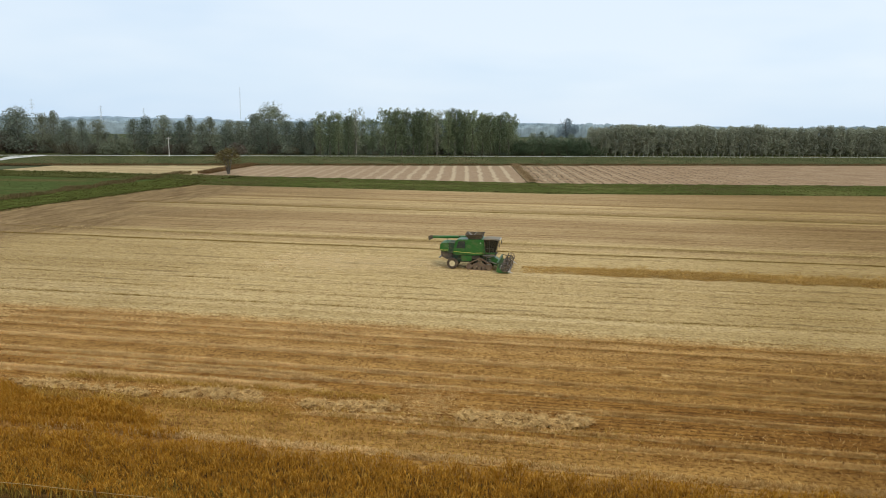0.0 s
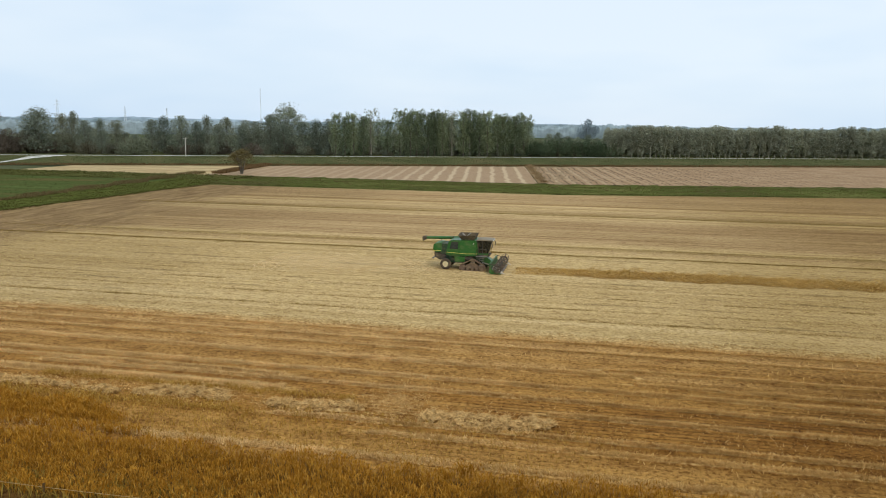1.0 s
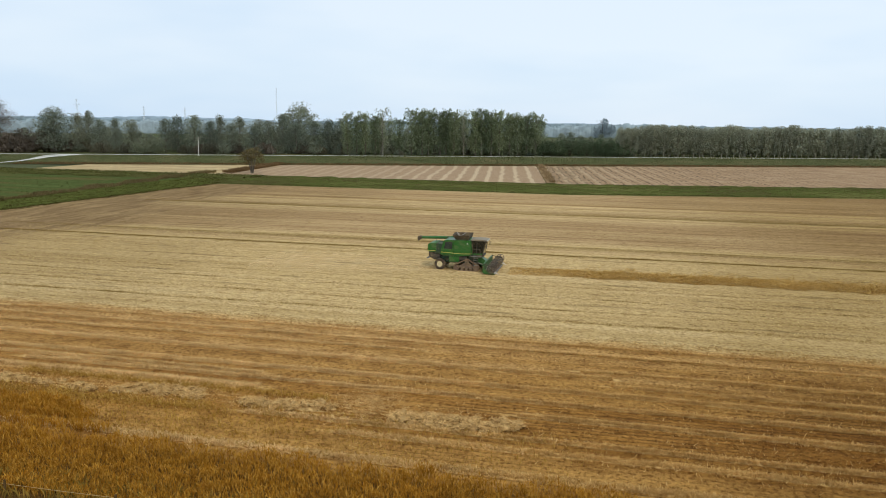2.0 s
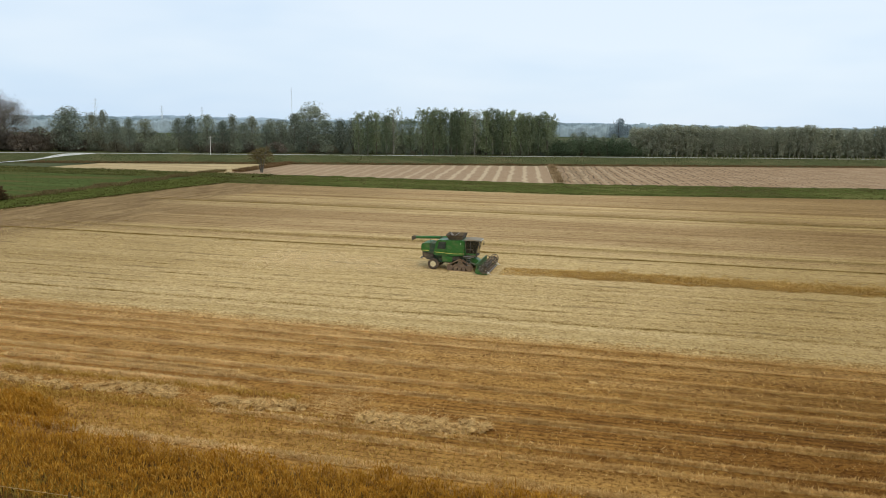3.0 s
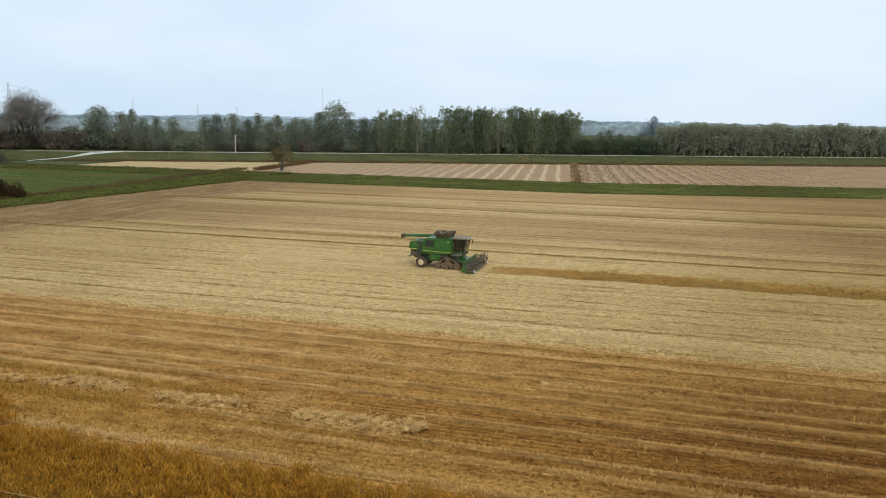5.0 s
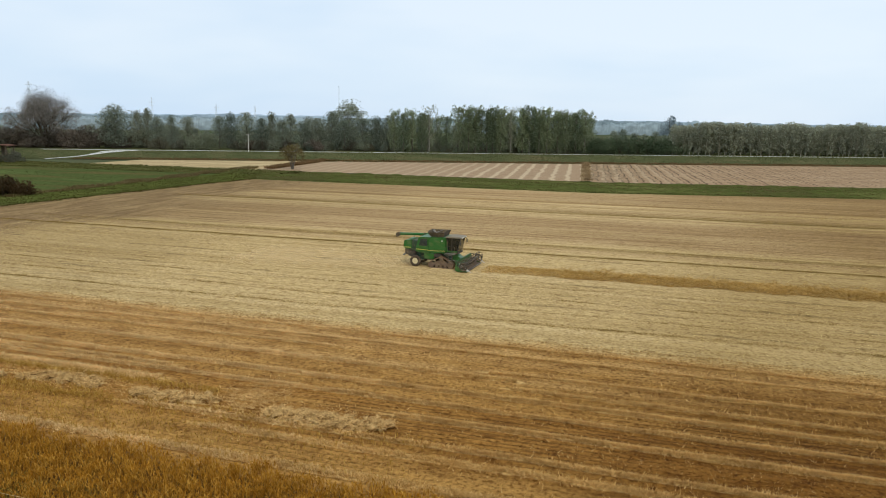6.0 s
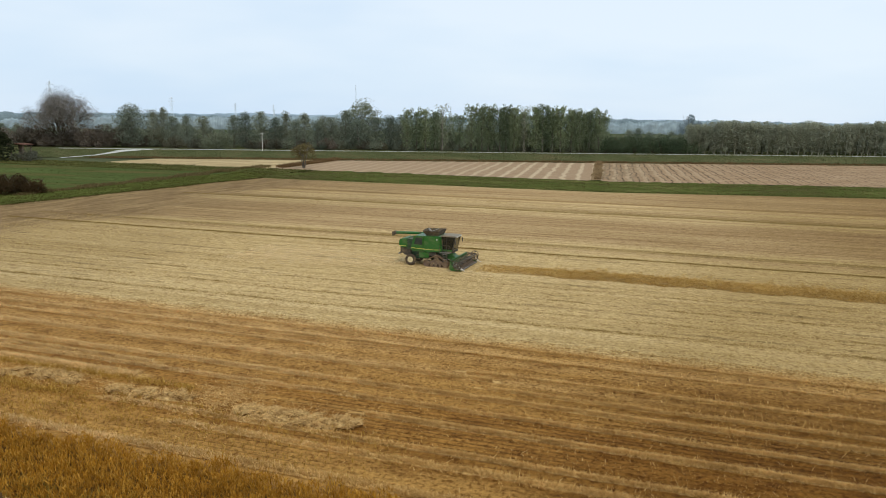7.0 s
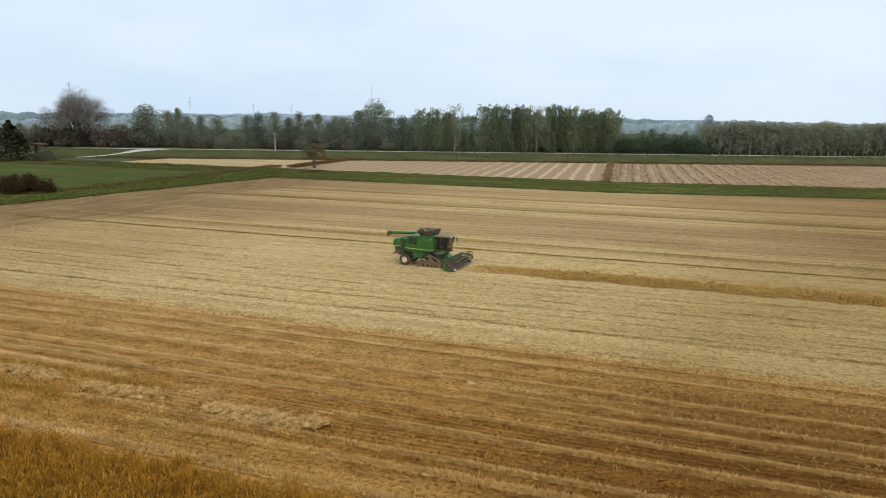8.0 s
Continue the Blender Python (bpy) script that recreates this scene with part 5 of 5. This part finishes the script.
for side in (-1, 1):
    cp("stripe", box(-3.68, -2.78, *sorted((side * 1.19, side * 1.205)), 2.08, 2.13), YELLOW, "thin yellow stripe", hood)
cp("rear_light", box(-3.76, -3.70, -1.1, -0.9, 2.2, 2.35), paint("lamp_red", (0.35, 0.03, 0.02), 0.3), parent=hood)
cp("rear_light", box(-3.76, -3.70, 0.9, 1.1, 2.2, 2.35), paint("lamp_red", (0.35, 0.03, 0.02), 0.3), parent=hood)
cp("engine_bay", box(-2.9, -1.85, -1.08, 1.08, 1.75, 2.92), BAY, bevel=0.03)
cp("straw_chopper", prism([(-3.55, 1.35), (-3.6, 1.95), (-2.3, 2.0), (-2.2, 1.2), (-2.9, 1.0)], -1.0, 1.0), BLACK, bevel=0.04)
cp("spreader_chute", prism([(-3.9, 1.18), (-3.55, 1.45), (-3.45, 1.40), (-3.7, 1.08)], -1.0, 1.0), STEEL)

# grain tank extension: four flared panels, open at the top
X0, X1, U0, U1 = -0.42, 0.98, -0.78, 1.18
for y in (-1, 1):
    bm = bmesh.new()
    lo, hi, t = 1.0 * y, 1.32 * y, 0.04
    c = [(X0, lo, 3.40), (X1, lo, 3.42), (U1, hi, 4.00), (U0, hi, 3.96)]
    inner = [(x, yy - t * y, z) for x, yy, z in c]
    vs = [bm.verts.new(v) for v in c + inner]
    for f in ((0, 1, 2, 3), (7, 6, 5, 4), (0, 4, 5, 1), (1, 5, 6, 2), (2, 6, 7, 3), (3, 7, 4, 0)):
        bm.faces.new([vs[i] for i in f])
    cp("tank_panel", bm, TANK, "dark grey tank side panel")
for a, b, s in ((X0, U0, 1), (X1, U1, -1)):
    bm = bmesh.new()
    c = [(a, -1.0, 3.41), (a, 1.0, 3.41), (b, 1.32, 3.99), (b, 0.4, 4.10), (b, -0.4, 4.10), (b, -1.32, 3.99)]
    vs = [bm.verts.new(v) for v in c + [(x + 0.04 * s, y, z) for x, y, z in c]]
    bm.faces.new(vs[:6])
    bm.faces.new(vs[:5:-1])
    for i in range(6):
        j = (i + 1) % 6
        bm.faces.new((vs[i], vs[i + 6], vs[j + 6], vs[j]))
    cp("tank_panel", bm, TANK, "dark grey tank end panel")
cp("tank_auger", rod((0.3, 0, 3.3), (-0.55, 0.1, 4.05), 0.10), STEEL, "worn filling auger in the tank")
cp("tank_brace", rod((0.25, -1.25, 3.95), (0.25, 1.25, 3.95), 0.03), STEEL)

# unloading auger folded back
pipe = cp("unloading_auger", rod((0.5, 1.0, 3.42), (-4.95, 1.05, 3.22), 0.17, sides=14), GREEN, "green unloading pipe folded rearwards")
cp("spout", prism([(-5.4, 2.78), (-5.45, 3.30), (-5.1, 3.44), (-4.9, 3.40), (-4.9, 3.06)], 0.86, 1.24), BLACK, "dark rubber spout", pipe, 0.03)
cp("pipe_elbow", rod((0.5, 1.0, 3.1), (0.5, 1.0, 3.62), 0.24, sides=12), GREEN, parent=pipe)
cp("pipe_rest", rod((-3.2, 1.0, 2.9), (-3.2, 1.03, 3.3), 0.04), STEEL)
cp("exhaust", rod((-1.7, 0.5, 3.3), (-1.7, 0.5, 3.58), 0.07), BLACK)

# cab
cab = cp("cab_floor", box(1.45, 2.75, -0.9, 0.9, 1.62, 1.78), BLACK, bevel=0.02)
cp("roof", prism([(1.22, 3.38), (1.25, 3.50), (1.7, 3.56), (2.9, 3.53), (3.16, 3.45), (3.14, 3.38)], -1.0, 1.0), ROOF, "dusty pale grey cab roof", cab, 0.03)
for y in (-0.88, 0.88):
    cp("post", rod((1.50, y, 1.75), (1.38, y, 3.40), 0.05), BLACK, parent=cab)
    cp("post", rod((2.62, y, 1.75), (2.98, y, 3.40), 0.045), BLACK, parent=cab)
    cp("side_window", prism([(1.52, 1.95), (1.42, 3.36), (2.94, 3.36), (2.62, 1.95)], y - 0.008, y + 0.008), GLASS, "tinted cab side window", cab)
    cp("lower_door", prism([(1.50, 1.76), (1.52, 1.95), (2.62, 1.95), (2.58, 1.76)], y - 0.02, y + 0.02), GREEN, parent=cab)
    cp("door_bar", rod((1.95, y * 1.01, 1.80), (1.98, y * 1.01, 3.38), 0.028), BLACK, parent=cab)
    mirror = cp("mirror_arm", rod((2.95, y, 3.3), (3.12, y * 1.42, 3.05), 0.02), BLACK, parent=cab)
    cp("mirror", box(3.08, 3.14, *sorted((y * 1.30, y * 1.56)), 2.65, 3.1), BLACK, parent=cab, bevel=0.02)
bm = bmesh.new()
vs = [bm.verts.new(v) for v in ((2.66, -0.86, 1.85), (2.66, 0.86, 1.85), (3.0, 0.86, 3.36), (3.0, -0.86, 3.36), (2.68, -0.86, 1.85), (2.68, 0.86, 1.85), (3.02, 0.86, 3.36), (3.02, -0.86, 3.36))]
for f in ((0, 1, 2, 3), (7, 6, 5, 4), (0, 4, 5, 1), (1, 5, 6, 2), (2, 6, 7, 3), (3, 7, 4, 0)):
    bm.faces.new([vs[i] for i in f])
cp("windscreen", bm, GLASS, "tinted curved windscreen", cab)
cp("back_wall", box(1.36, 1.42, -0.88, 0.88, 1.8, 3.38), VENT, parent=cab)
cp("seat", prism([(1.6, 1.78), (1.55, 2.75), (1.7, 2.78), (1.8, 2.25), (2.15, 2.25), (2.15, 1.78)], -0.28, 0.28), BLACK, parent=cab, bevel=0.04)
cp("steering_column", rod((2.5, 0, 1.8), (2.3, 0, 2.45), 0.05), BLACK, parent=cab)
for k in range(4):
    cp("roof_lamp", box(3.12, 3.18, -0.8 + 0.45 * k, -0.6 + 0.45 * k, 3.38, 3.47), PALE, parent=cab)
# steps and rail beside the cab
ladder = cp("platform", box(1.3, 2.5, -1.5, -0.92, 1.62, 1.68), STEEL, "steel step platform")
for x in (1.72, 2.22):
    cp("ladder_rail", rod((x, -1.52, 0.6), (x, -1.45, 1.66), 0.025), BLACK, parent=ladder)
for k in range(4):
    cp("rung", rod((1.72, -1.51 + 0.015 * k, 0.68 + 0.27 * k), (2.22, -1.51 + 0.015 * k, 0.68 + 0.27 * k), 0.022), STEEL, parent=ladder)
for x in (1.35, 2.45):
    cp("rail_post", rod((x, -1.48, 1.66), (x, -1.48, 2.5), 0.02), BLACK, parent=ladder)
cp("hand_rail", rod((1.35, -1.48, 2.5), (2.45, -1.48, 2.5), 0.02), BLACK, parent=ladder)


# rubber tracks in place of the front wheels
def belt_path():
    """Outline round three wheels, in x and z."""
    wheels = [(-0.18, 0.36, 0.34), (1.95, 0.36, 0.34), (0.95, 1.02, 0.27)]
    pts = []
    for x, z, r in wheels:
        for k in range(48):
            a = 6.2832 * k / 48
            pts.append((x + r * math.cos(a), z + r * math.sin(a)))
    pts.sort()
    def half(seq):
        h = []
        for q in seq:
            while len(h) > 1 and (h[-1][0] - h[-2][0]) * (q[1] - h[-2][1]) - (h[-1][1] - h[-2][1]) * (q[0] - h[-2][0]) <= 0:
                h.pop()
            h.append(q)
        return h[:-1]
    return half(pts) + half(pts[::-1])


def resample(loop, step):
    out = []
    for i, a in enumerate(loop):
        b = loop[(i + 1) % len(loop)]
        d = math.dist(a, b)
        k = max(1, round(d / step))
        out += [(a[0] + (b[0] - a[0]) * j / k, a[1] + (b[1] - a[1]) * j / k) for j in range(k)]
    return out


loop = resample(belt_path(), 0.12)
for y in (-1.22, 1.22):
    bm = bmesh.new()
    k = len(loop)
    ring = []
    for i, (x, z) in enumerate(loop):
        (ax, az), (bx, bz) = loop[i - 1], loop[(i + 1) % k]
        nx, nz = bz - az, -(bx - ax)
        s = math.hypot(nx, nz) or 1
        up = 0.075 if i % 2 else 0.03                      # raised lugs
        o, w = (x + nx / s * up, z + nz / s * up), (x - nx / s * 0.03, z - nz / s * 0.03)
        ring.append([bm.verts.new((*p[:1], yy, p[1])) for p, yy in ((o, y - 0.3), (o, y + 0.3), (w, y + 0.3), (w, y - 0.3))])
    for i in range(k):
        a, b = ring[i], ring[(i + 1) % k]
        for j in range(4):
            m = (j + 1) % 4
            bm.faces.new((a[j], a[m], b[m], b[j]))
    belt = cp("track", bm, BELT, "muddy brown rubber track with lugs")
    for x, z, r in ((-0.18, 0.36, 0.30), (1.95, 0.36, 0.30), (0.95, 1.02, 0.23), (0.42, 0.2, 0.17), (0.9, 0.2, 0.17), (1.38, 0.2, 0.17)):
        cp("roller", rod((x, y - 0.26, z), (x, y + 0.26, z), r, sides=18), RUST, parent=belt)
    cp("track_frame", prism([(-0.2, 0.28), (-0.2, 0.44), (0.85, 0.95), (1.05, 0.95), (1.95, 0.44), (1.95, 0.28)], y - 0.18, y + 0.18), RUST, parent=belt, bevel=0.02)
    cp("final_drive", rod((0.95, y * 0.4, 1.02), (0.95, y * 1.22, 1.02), 0.14), BLACK, parent=belt)

# rear wheels
cp("rear_axle", rod((-2.2, -1.3, 0.62), (-2.2, 1.3, 0.62), 0.10), BLACK)
for y in (-1.25, 1.25):
    bm = bmesh.new()
    seg, prof = 40, [(0.33, -0.17), (0.48, -0.21), (0.58, -0.19), (0.615, -0.12), (0.62, 0.0), (0.615, 0.12), (0.58, 0.19), (0.48, 0.21), (0.33, 0.17)]
    rings = []
    for i in range(seg):
        a = 6.2832 * i / seg
        g = 0.03 if i % 2 else 0.0
        rings.append([bm.verts.new((-2.2 + math.cos(a) * (r + (g if r > 0.6 else 0)), y + w, 0.62 + math.sin(a) * (r + (g if r > 0.6 else 0)))) for r, w in prof])
    for i in range(seg):
        a, b = rings[i], rings[(i + 1) % seg]
        for j in range(len(prof) - 1):
            bm.faces.new((a[j], a[j + 1], b[j + 1], b[j]))
    tyre = cp("tyre", bm, RUBBER, "dusty black tyre with lugs")
    rim = cp("rim", rod((-2.2, y - 0.16, 0.62), (-2.2, y + 0.16, 0.62), 0.34, sides=28), CREAM, "cream wheel rim", tyre, 0.02)
    cp("hub", rod((-2.2, y - 0.2, 0.62), (-2.2, y + 0.2, 0.62), 0.11, sides=14), CREAM, parent=tyre)

# feeder house and header
cp("feeder_house", prism([(1.35, 1.30), (1.55, 1.86), (1.9, 1.80), (3.15, 0.98), (3.05, 0.42), (2.6, 0.42)], -0.6, 0.6), GREEN, bevel=0.04)
cp("feeder_ram", rod((1.7, -0.68, 0.95), (2.9, -0.68, 0.6), 0.06), STEEL)
HY = 2.95
header = cp("header_back", prism([(3.05, 0.30), (3.08, 1.12), (3.18, 1.14), (3.22, 0.55), (3.45, 0.22), (3.3, 0.10)], -HY, HY), DEEP, "dusty dark green header trough")
cp("trough_floor", prism([(3.45, 0.215), (4.25, 0.12), (4.25, 0.06), (3.32, 0.10)], -HY, HY), RUST, "dusty worn trough floor", header)
cp("top_beam", box(3.0, 3.16, -HY, HY, 1.06, 1.18), DEEP, parent=header, bevel=0.02)
cp("cutter_bar", box(4.22, 4.38, -HY, HY, 0.06, 0.11), STEEL, parent=header)
for k in range(40):
    y = -HY + 0.1 + k * (2 * HY - 0.2) / 39
    cp("knife_finger", rod((4.35, y, 0.09), (4.48, y, 0.08), 0.018, sides=5, r2=0.004), STEEL, parent=header)
cp("intake_auger", rod((3.62, -HY + 0.05, 0.52), (3.62, HY - 0.05, 0.52), 0.17, sides=16), STEEL, parent=header)
for side in (-1, 1):
    bm = bmesh.new()
    prev = None
    for i in range(90):
        y = side * (HY - 0.1 - i * 0.024)
        a = i * 0.38 * side
        pair = [bm.verts.new((3.62 + r * math.cos(a), y, 0.52 + r * math.sin(a))) for r in (0.16, 0.30)]
        if prev:
            bm.faces.new((prev[0], prev[1], pair[1], pair[0]))
        prev = pair
    cp("auger_flight", bm, STEEL, parent=header)
for y in (-HY, HY):
    a, b = sorted((y, y + 0.06 * (1 if y > 0 else -1)))
    end = cp("end_plate", prism([(3.02, 0.22), (3.04, 0.66), (3.2, 0.70), (3.5, 0.44), (4.05, 0.26), (4.4, 0.12), (4.35, 0.05), (3.3, 0.06)], a, b), GREEN, "green header end plate", header, 0.012)
    cp("divider_tip", rod((4.35, (a + b) / 2, 0.26), (4.85, (a + b) / 2, 0.10), 0.07, sides=8, r2=0.015), PALE, "pale crop divider tip", header)
    cp("reel_arm", rod((3.08, y * 0.985, 1.16), (4.12, y * 0.985, 0.94), 0.04), BLACK, parent=header)
    out = y + (0.16 if y > 0 else -0.16)
    bm = bmesh.new()
    for k in range(20):
        c, d = k * 0.31416, (k + 1) * 0.31416
        rod((3.98 + 0.40 * math.cos(c), out, 0.62 + 0.40 * math.sin(c)), (3.98 + 0.40 * math.cos(d), out, 0.62 + 0.40 * math.sin(d)), 0.065, bm, 6)
        if k % 4 == 0:
            rod((3.98, out, 0.62), (3.98 + 0.40 * math.cos(c), out, 0.62 + 0.40 * math.sin(c)), 0.035, bm, 6)
    rod((3.98, y, 0.62), (3.98, out, 0.62), 0.06, bm, 8)
    cp("drive_wheel", bm, BLACK, "dark spoked drive wheel", header)
    cp("divider_rod", rod((3.5, (a + b) / 2, 0.95), (4.6, (a + b) / 2, 0.26), 0.03), PALE, parent=header)

RX, RZ, RR = 4.12, 0.94, 0.45
reel = cp("reel", rod((RX, -HY + 0.12, RZ), (RX, HY - 0.12, RZ), 0.07, sides=12), BLACK, "dark tined gathering reel")
for y in (-HY + 0.14, -1.0, 1.0, HY - 0.14):
    bm = bmesh.new()
    for k in range(18):
        a, b2 = k * 0.34907, (k + 1) * 0.34907
        rod((RX + RR * math.cos(a), y, RZ + RR * math.sin(a)), (RX + RR * math.cos(b2), y, RZ + RR * math.sin(b2)), 0.03, bm, 6)
        if k % 3 == 0:                                     # curved spokes
            h1 = (RX + 0.55 * RR * math.cos(a + 0.45), y, RZ + 0.55 * RR * math.sin(a + 0.45))
            rod((RX, y, RZ), h1, 0.028, bm, 6)
            rod(h1, (RX + RR * math.cos(a + 0.35), y, RZ + RR * math.sin(a + 0.35)), 0.028, bm, 6)
    cp("spider", bm, BLACK, parent=reel)
for k in range(6):
    a = 0.35 + k * 1.0472
    bx, bz = RX + RR * math.cos(a), RZ + RR * math.sin(a)
    bat = cp("bat", rod((bx, -HY + 0.1, bz), (bx, HY - 0.1, bz), 0.026, sides=8), RUST, parent=reel)
    bm = bmesh.new()
    for j in range(20):
        y = -HY + 0.2 + j * (2 * HY - 0.4) / 19
        rod((bx, y, bz), (bx + 0.05, y, bz - 0.22), 0.012, bm, 4, 0.006)
    cp("tine_row", bm, RUST, parent=bat)["kind"] = "stuff"


# ---- things round the fields ----
WIRE = paint("aged_wire", (0.46, 0.31, 0.12), 0.95, amount=0.3)


POST = mottled("weathered_post", (0.085, 0.048, 0.018), (0.125, 0.074, 0.030), (0.17, 0.11, 0.048), 1.5, 9.0)


def fence():
    ob = thing("wire_fence", "low wire fence with weathered wooden posts at the crop's edge", "fence")
    for k in range(7):
        x = -24.4 + 5.4 * k
        bm = rod((x, -56.06, 0.0), (x + 0.02, -56.06, 1.0), 0.05, sides=8)
        part("post", from_bm(bm, "post", POST), ob)
    for z in (0.82,):
        bm = bmesh.new()
        for k in range(44):
            x = -27.2 + 0.8 * k
            sag = 0.03 * math.sin((k % 10) / 10 * 3.1416)
            sag2 = 0.03 * math.sin(((k + 1) % 10) / 10 * 3.1416)
            rod((x, -56.0, z - sag), (x + 0.8, -56.0, z - sag2), 0.011, bm, 5)
        part("wire", from_bm(bm, "wire", WIRE), ob)


fence()


def pylon(x, y, h, name_at):
    """Lattice tower of four tapering legs with braces and three crossarms."""
    ob = thing("power_pylon", "tall grey lattice power pylon on the plain", "pylon", "power pylons", pose(x, y, -0.2, 0, 0, name_at))
    w = h * 0.06
    def leg(sx, sy, f):
        k = w * (1 - f) ** 1.0 * 0.92 + w * 0.10
        return Vector((sx * k, sy * k, h * f))
    for sx in (-1, 1):
        for sy in (-1, 1):
            part("leg", from_bm(rod(leg(sx, sy, 0), leg(sx, sy, 1), h * 0.0042, sides=4), "leg", HAZY), ob)
    for face in range(4):
        bm = bmesh.new()
        (ax, ay), (bx, by) = [((-1, -1), (1, -1)), ((1, -1), (1, 1)), ((1, 1), (-1, 1)), ((-1, 1), (-1, -1))][face]
        for i in range(9):
            f, g = i / 9, (i + 1) / 9
            rod(leg(ax, ay, f), leg(bx, by, g), h * 0.0018, bm, 4)
            rod(leg(bx, by, f), leg(ax, ay, g), h * 0.0018, bm, 4)
        part("bracing", from_bm(bm, "bracing", HAZY), ob)
    for f, s in ((0.74, 0.07), (0.84, 0.095), (0.94, 0.06)):
        bm = rod((-h * s, 0, h * f), (h * s, 0, h * f), h * 0.0035, sides=4)
        rod((-h * s, 0, h * f), (0, 0, h * (f + 0.05)), h * 0.0018, bm, 4)
        rod((h * s, 0, h * f), (0, 0, h * (f + 0.05)), h * 0.0018, bm, 4)
        part("crossarm", from_bm(bm, "crossarm", HAZY), ob)


# steel paled towards the sky's tone: haze put into the paint
HAZY = paint("hazed_steel", (0.74, 0.79, 0.83), 0.7, amount=0.05)
for x, y, h in ((-541, 631, 35.5), (-600, 836, 32.5), (-556, 863, 31.0), (-407, 339, 38.0)):
    pylon(x, y, h, 40)

mast = thing("radio_mast", "tall thin grey lattice mast behind the wood", "mast", at=pose(-279, 554, -0.2))
bm = bmesh.new()
for k in range(3):
    a = k * 2.094
    rod((0.55 * math.cos(a), 0.55 * math.sin(a), 0), (0.3 * math.cos(a), 0.3 * math.sin(a), 44), 0.06, bm, 5)
part("leg_frame", from_bm(bm, "legs", HAZY), mast)
bm = bmesh.new()
for i in range(34):
    for k in range(3):
        a, b = (k + i) * 2.094, (k + i + 1) * 2.094
        rod((0.5 * math.cos(a), 0.5 * math.sin(a), i * 1.28), (0.5 * math.cos(b), 0.5 * math.sin(b), i * 1.28 + 1.28), 0.03, bm, 4)
part("lattice", from_bm(bm, "lattice", HAZY), mast)

pole = thing("utility_pole", "pale wooden utility pole beside the levee road", "utility pole", at=pose(-141.4, 187.6, LV_H))
part("shaft", from_bm(rod((0, 0, -0.3), (0, 0, 7.2), 0.17, sides=10, r2=0.11), "shaft", PALE), pole)
part("crossarm", from_bm(box(-0.9, 0.9, -0.06, 0.06, 6.7, 6.85), "crossarm", PALE), pole)
for x in (-0.8, 0.0, 0.8):
    part("insulator", from_bm(rod((x, 0, 6.85), (x, 0, 7.05), 0.05, sides=8), "insulator", BLACK), pole)

# open shed with a tiled roof
TILE = mottled("red_roof_tiles", (0.10, 0.055, 0.042), (0.15, 0.078, 0.056), (0.20, 0.11, 0.08), 0.8, 5.0)
shed = thing("shed", "small open shed with a red-brown roof beside an evergreen", "shed", at=pose(-195.3, 123.0, 0.0, 0, 0, 8) @ Matrix.Diagonal((0.86, 1, 1, 1)))
part("roof", from_bm(prism([(-3.6, 5.55), (0, 5.95), (3.6, 5.55), (3.6, 5.35), (0, 5.7), (-3.6, 5.35)], -2.3, 2.3), "roof", TILE), shed)
for x in (-2.8, 2.6):
    for y in (-1.9, 1.9):
        part("post", from_bm(box(x - 0.18, x + 0.18, y - 0.18, y + 0.18, -0.2, 5.5), "post", RUST), shed)
part("back_wall", from_bm(box(-2.9, -0.6, 1.8, 2.0, -0.2, 5.3), "wall", RUST), shed)

# far woods and low hills on the horizon; haze is put into their bluish colours
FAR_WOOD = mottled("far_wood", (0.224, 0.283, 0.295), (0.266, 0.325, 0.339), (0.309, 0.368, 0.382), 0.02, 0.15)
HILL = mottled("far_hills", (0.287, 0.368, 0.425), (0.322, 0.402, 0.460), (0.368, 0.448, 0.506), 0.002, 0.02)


def horizon_band(name, dist, a0, a1, low, high, seed, material, label, lump):
    """A wooded ridge seen far off: a lumpy wall with depth."""
    r = np.random.RandomState(seed)
    k = int((a1 - a0) / lump)
    vs, fs = [], []
    for i in range(k + 1):
        a = radians(a0 + (a1 - a0) * i / k)
        h = low + (high - low) * (0.5 + 0.24 * math.sin(i * 0.021 * lump / 0.12 + seed) + 0.12 * math.sin(i * 0.053 * lump / 0.12 + 2 * seed) + 0.10 * math.sin(i * 0.31 + seed) + 0.22 * (r.rand() - 0.5))
        h *= 1.0 - 0.55 * min(1.0, max(0.0, (math.degrees(a) + 25) / 30)) * (dist > 3000)
        for d, z in ((0, -1), (0, h * 0.72), (dist * 0.012, h), (dist * 0.06, h * 0.8), (dist * 0.07, -1)):
            q = dist + d
            vs.append((21 + q * math.sin(a), -81 + q * math.cos(a), z))
        if i:
            o = 5 * (i - 1)
            fs += [(o + j, o + 5 + j, o + 6 + j, o + 1 + j) for j in range(4)]
    return tagged(new(name, mesh_of(name, vs, fs, material, True)), label, "woods", kind="stuff")


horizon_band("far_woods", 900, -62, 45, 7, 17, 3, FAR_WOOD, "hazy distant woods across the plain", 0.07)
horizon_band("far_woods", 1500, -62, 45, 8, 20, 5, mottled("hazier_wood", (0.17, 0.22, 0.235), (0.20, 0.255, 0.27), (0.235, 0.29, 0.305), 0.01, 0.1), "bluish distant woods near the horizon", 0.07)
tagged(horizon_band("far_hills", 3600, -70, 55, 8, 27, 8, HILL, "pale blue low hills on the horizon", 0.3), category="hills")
